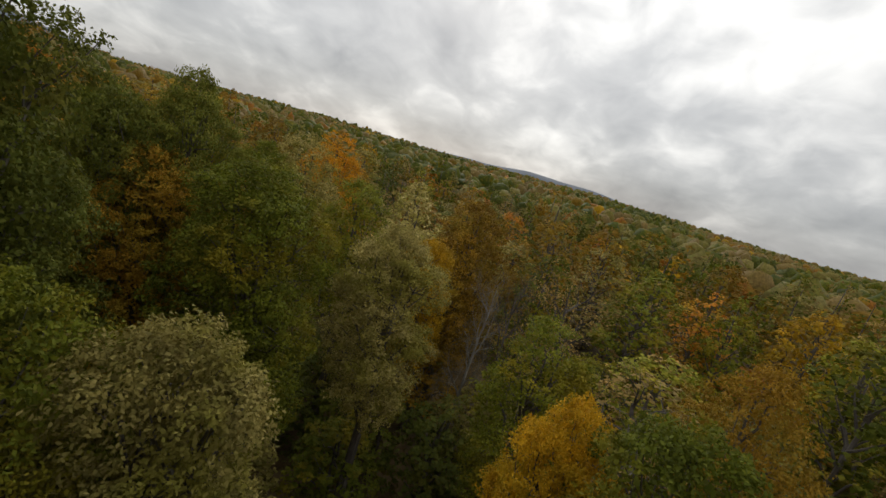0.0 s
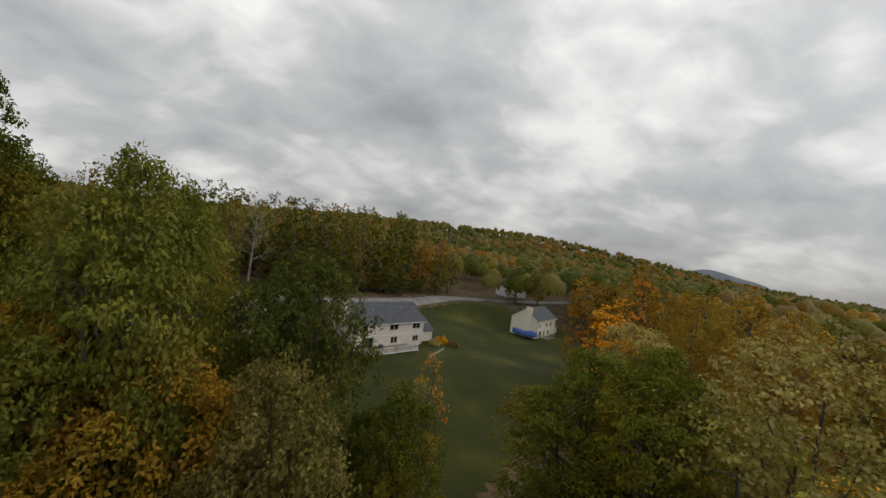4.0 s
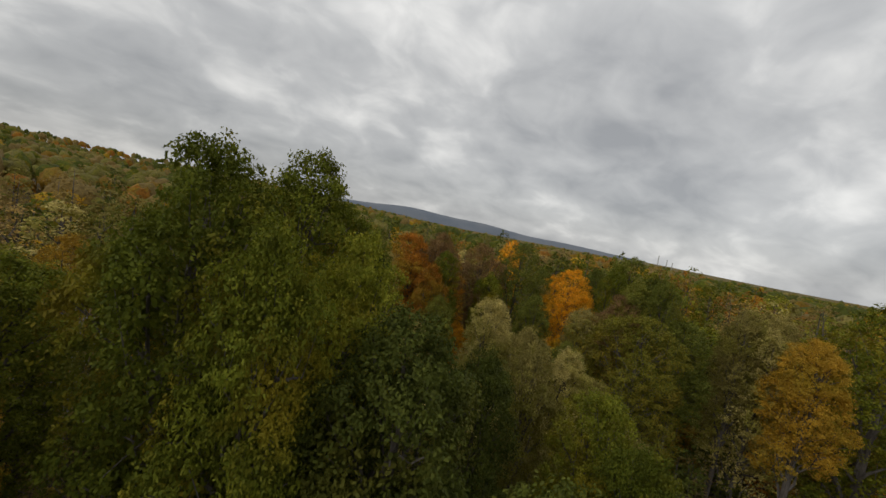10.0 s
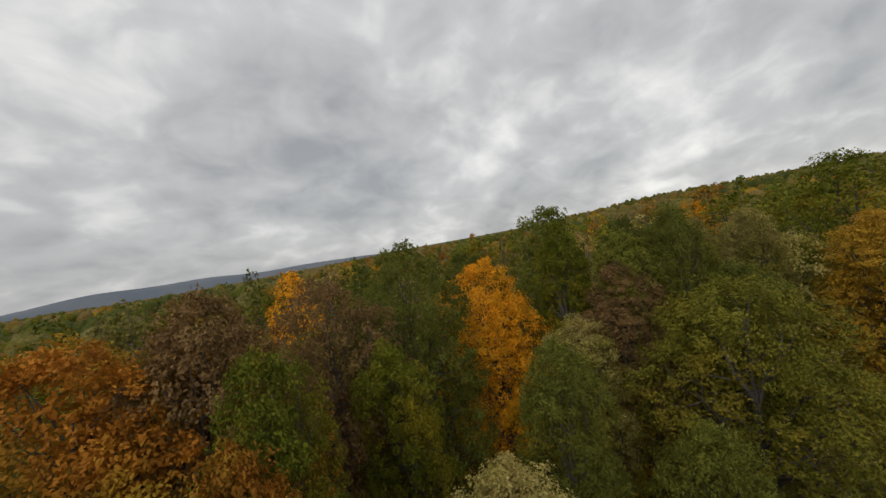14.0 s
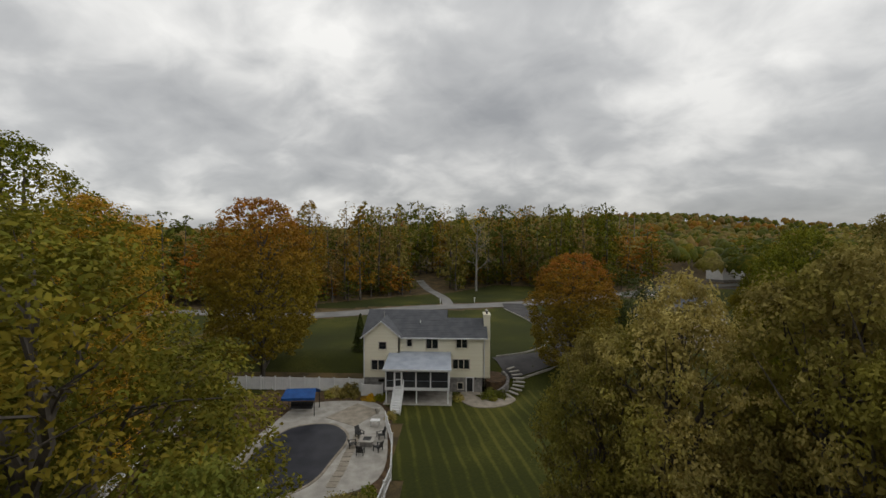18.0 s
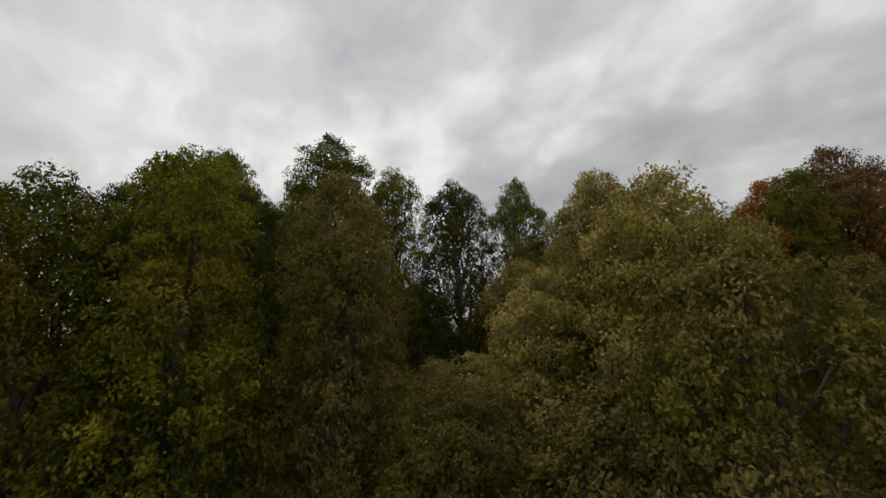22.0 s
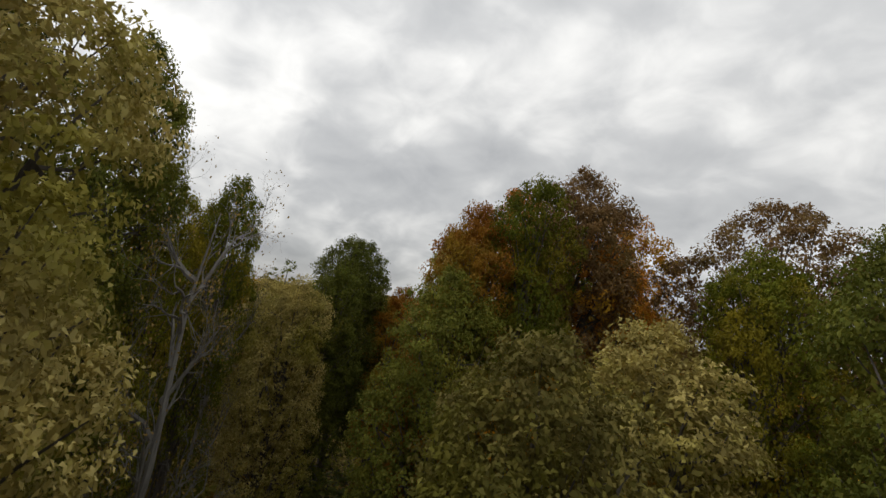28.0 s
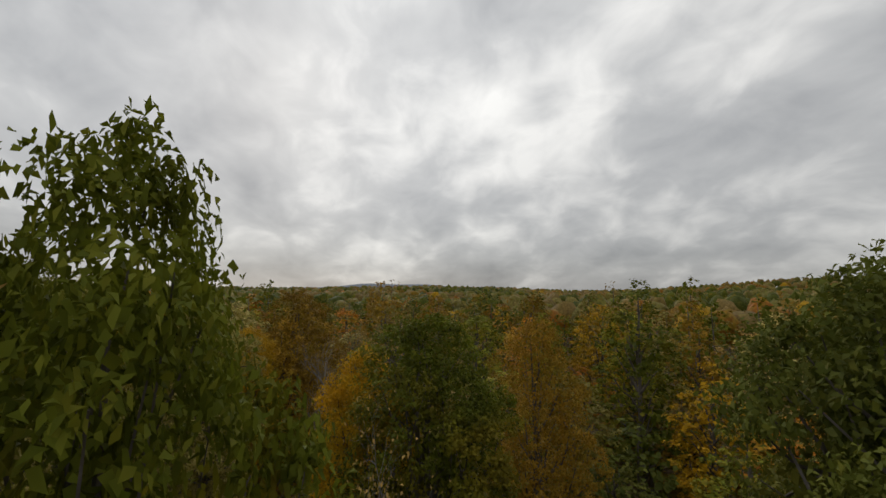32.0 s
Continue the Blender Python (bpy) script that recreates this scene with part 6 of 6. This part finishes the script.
for k in range(14):
    a = radians(-75 + k * 9)
    bm = bmesh.new()
    box(bm, -0.18, -0.22, -0.3, 0.18, 0.22, 0.55 + 0.1 * k, 0.03)
    bm.transform(pose(17.4 + 1.9 * math.cos(a), 1.9 + 2.1 * math.sin(a), 0, 0, 0, math.degrees(a)))
    part("stone_block", bm, STONE, wall_curve)
flat_stone("shrub_bed", ring_curve([(16.4, 0.4), (18.6, 0.6), (19.0, 3.0), (17.6, 5.0), (16.3, 5.2)], 4), 0.3, 1.4, MULCH, "dark mulched bed above the steps", "bed", "structure")


def boat():
    b = empty("boat", pose(107.6, 63.6, -2.6, 0, 0, 131), "boat on a trailer under a bright blue tarpaulin", "boat")
    bm = bmesh.new()
    n = 12
    rings = []
    for i in range(n + 1):
        t = i / n
        x = -4.0 + 8.0 * t
        w = 1.2 * (1 - max(0, (t - 0.55) / 0.45) ** 2.2) + 0.03
        keel = 0.55 + 0.35 * max(0, t - 0.6) ** 1.5
        rings.append([bm.verts.new(p) for p in ((x, -w, 1.35), (x, -w * 0.75, 0.85), (x, 0, keel), (x, w * 0.75, 0.85), (x, w, 1.35))])
    for r, s in zip(rings, rings[1:]):
        for k in range(4):
            bm.faces.new((r[k], r[k + 1], s[k + 1], s[k]))
    bm.faces.new(rings[0])
    part("hull", bm, WHITE, b, "white boat hull")
    bm = bmesh.new()
    rings = []
    for i in range(n + 1):
        t = i / n
        x = -4.1 + 8.2 * t
        w = 1.28 * (1 - max(0, (t - 0.55) / 0.45) ** 2.2) + 0.05
        hi = 2.55 + 0.22 * math.sin(t * 9) - 0.45 * max(0, t - 0.6)
        rings.append([bm.verts.new(p) for p in ((x, -w, 1.12), (x, -w * 0.98, 1.75), (x, -w * 0.5, hi - 0.14), (x, 0, hi), (x, w * 0.5, hi - 0.14), (x, w * 0.98, 1.75), (x, w, 1.12))])
    for r, s in zip(rings, rings[1:]):
        for k in range(6):
            bm.faces.new((r[k], r[k + 1], s[k + 1], s[k]))
    bm.faces.new(rings[0])
    bm.faces.new(rings[-1][::-1])
    part("tarpaulin", bm, TARP, b, "bright blue tarpaulin, sagging between its props", smooth=True)
    tr = part("trailer", boxes((-3.4, -0.8, 0.4, 3.2, -0.7, 0.52), (-3.4, 0.7, 0.4, 3.2, 0.8, 0.52), (-1.5, -1.0, 0.3, -1.3, 1.0, 0.4), (3.0, -0.06, 0.4, 5.0, 0.06, 0.52)), DARK, b)
    for x in (-1.9, -1.0):
        for y in (-1.05, 0.9):
            bm = bmesh.new()
            tube(bm, [(x, y, 0.05), (x, y + 0.16, 0.05)], [0.32, 0.32], 14)
            part("wheel", bm, DARK, tr)


boat()
bench = empty("bench", pose(42.0, -8.6, 0.05, 0, 0, -22), "white bench standing alone on the lawn", "bench")
part("seat", boxes((-0.8, -0.25, 0.42, 0.8, 0.25, 0.48, 0.01)), WHITE, bench)
part("backrest", boxes((-0.8, 0.25, 0.5, 0.8, 0.3, 0.95, 0.01)), WHITE, bench)
for x in (-0.72, 0.62):
    part("leg", boxes((x, -0.22, -0.05, x + 0.1, 0.26, 0.42)), WHITE, bench)


def mailbox(x, y, turn, label):
    z = float(ground_z(x, y))
    m = empty("mailbox", pose(x, y, z, 0, 0, turn), label, "mailbox")
    part("post", boxes((-0.07, -0.07, -0.3, 0.07, 0.07, 1.15, 0.01)), WHITE, m)
    part("arm", boxes((-0.05, -0.45, 0.95, 0.05, 0.07, 1.03)), WHITE, m)
    part("box", boxes((-0.1, -0.5, 1.16, 0.1, 0.1, 1.42, 0.04)), WHITE, m)


mailbox(33, 60, 20, "white mailbox on a post by the driveway")
mailbox(17.0, 63, 20, "white post with mailbox across the street")
mailbox(7.4, 59.0, 200, "white mailbox at the lane's mouth")
rock = empty("ornament", pose(3.2, -7.4, 0.14), "white garden urn by the stairs", "urn")
bm = bmesh.new()
tube(bm, [(0, 0, 0), (0, 0, 0.1), (0, 0, 0.5), (0, 0, 0.7), (0, 0, 0.75)], [0.2, 0.14, 0.28, 0.3, 0.22], 12)
part("bowl", bm, CONCRETE, rock)
for k in range(7):
    bm = boxes((-0.55, -0.25, -0.1, 0.55, 0.25, 0.12, 0.03))
    s = part("stepping_stone", bm, PAVER)
    a = 71.0 + k * 0.75 - 1.0
    s.matrix_basis = pose(a - 1.0, 24.6 + k * 1.25, float(ground_z(a, 30)) + 0.05, 0, 0, 33 + 5 * k)
    tagged(s, "pale stepping stone in the lawn beside the house", "stepping stone", "stepping stones")
drum = empty("barbecue", pose(53.4 + 5.0 * math.cos(radians(34)) + 1.2, 24.2 + 5.0 * math.sin(radians(34)) - 1.7, 0.55, 0, 0, 34), "black covered barbecue on the deck", "barbecue")
part("cover", boxes((-0.6, -0.4, 0.0, 0.6, 0.4, 0.75, 0.1), (-0.45, -0.3, 0.7, 0.45, 0.3, 1.05, 0.12)), DARK, drum)
# utility poles and wire beyond the street
for k, (x, y, h) in enumerate(((100, 172, 32), (106, 176, 33), (113, 184, 31))):
    p = empty("utility_pole", pose(x, y, float(ground_z(x, y))), "thin dark utility mast above the trees", "mast", "masts above the trees")
    bm = bmesh.new()
    tube(bm, [(0, 0, -1), (0, 0, h)], [0.3, 0.2], 8)
    part("pole", bm, WOOD, p)
    part("crossarm", boxes((-1.2, -0.08, h - 1.2, 1.2, 0.08, h - 1.0)), WOOD, p)
for x, y, h in ((-478, -236, 30), (-500, -238, 28), (-492, -252, 34)):
    p = empty("mast", pose(x, y, float(ground_z(x, y))), "distant mast on the wooded hill", "mast", "distant masts")
    bm = bmesh.new()
    tube(bm, [(0, 0, -1), (0, 0, h)], [0.7, 0.4], 8)
    part("pole", bm, CONCRETE, p)
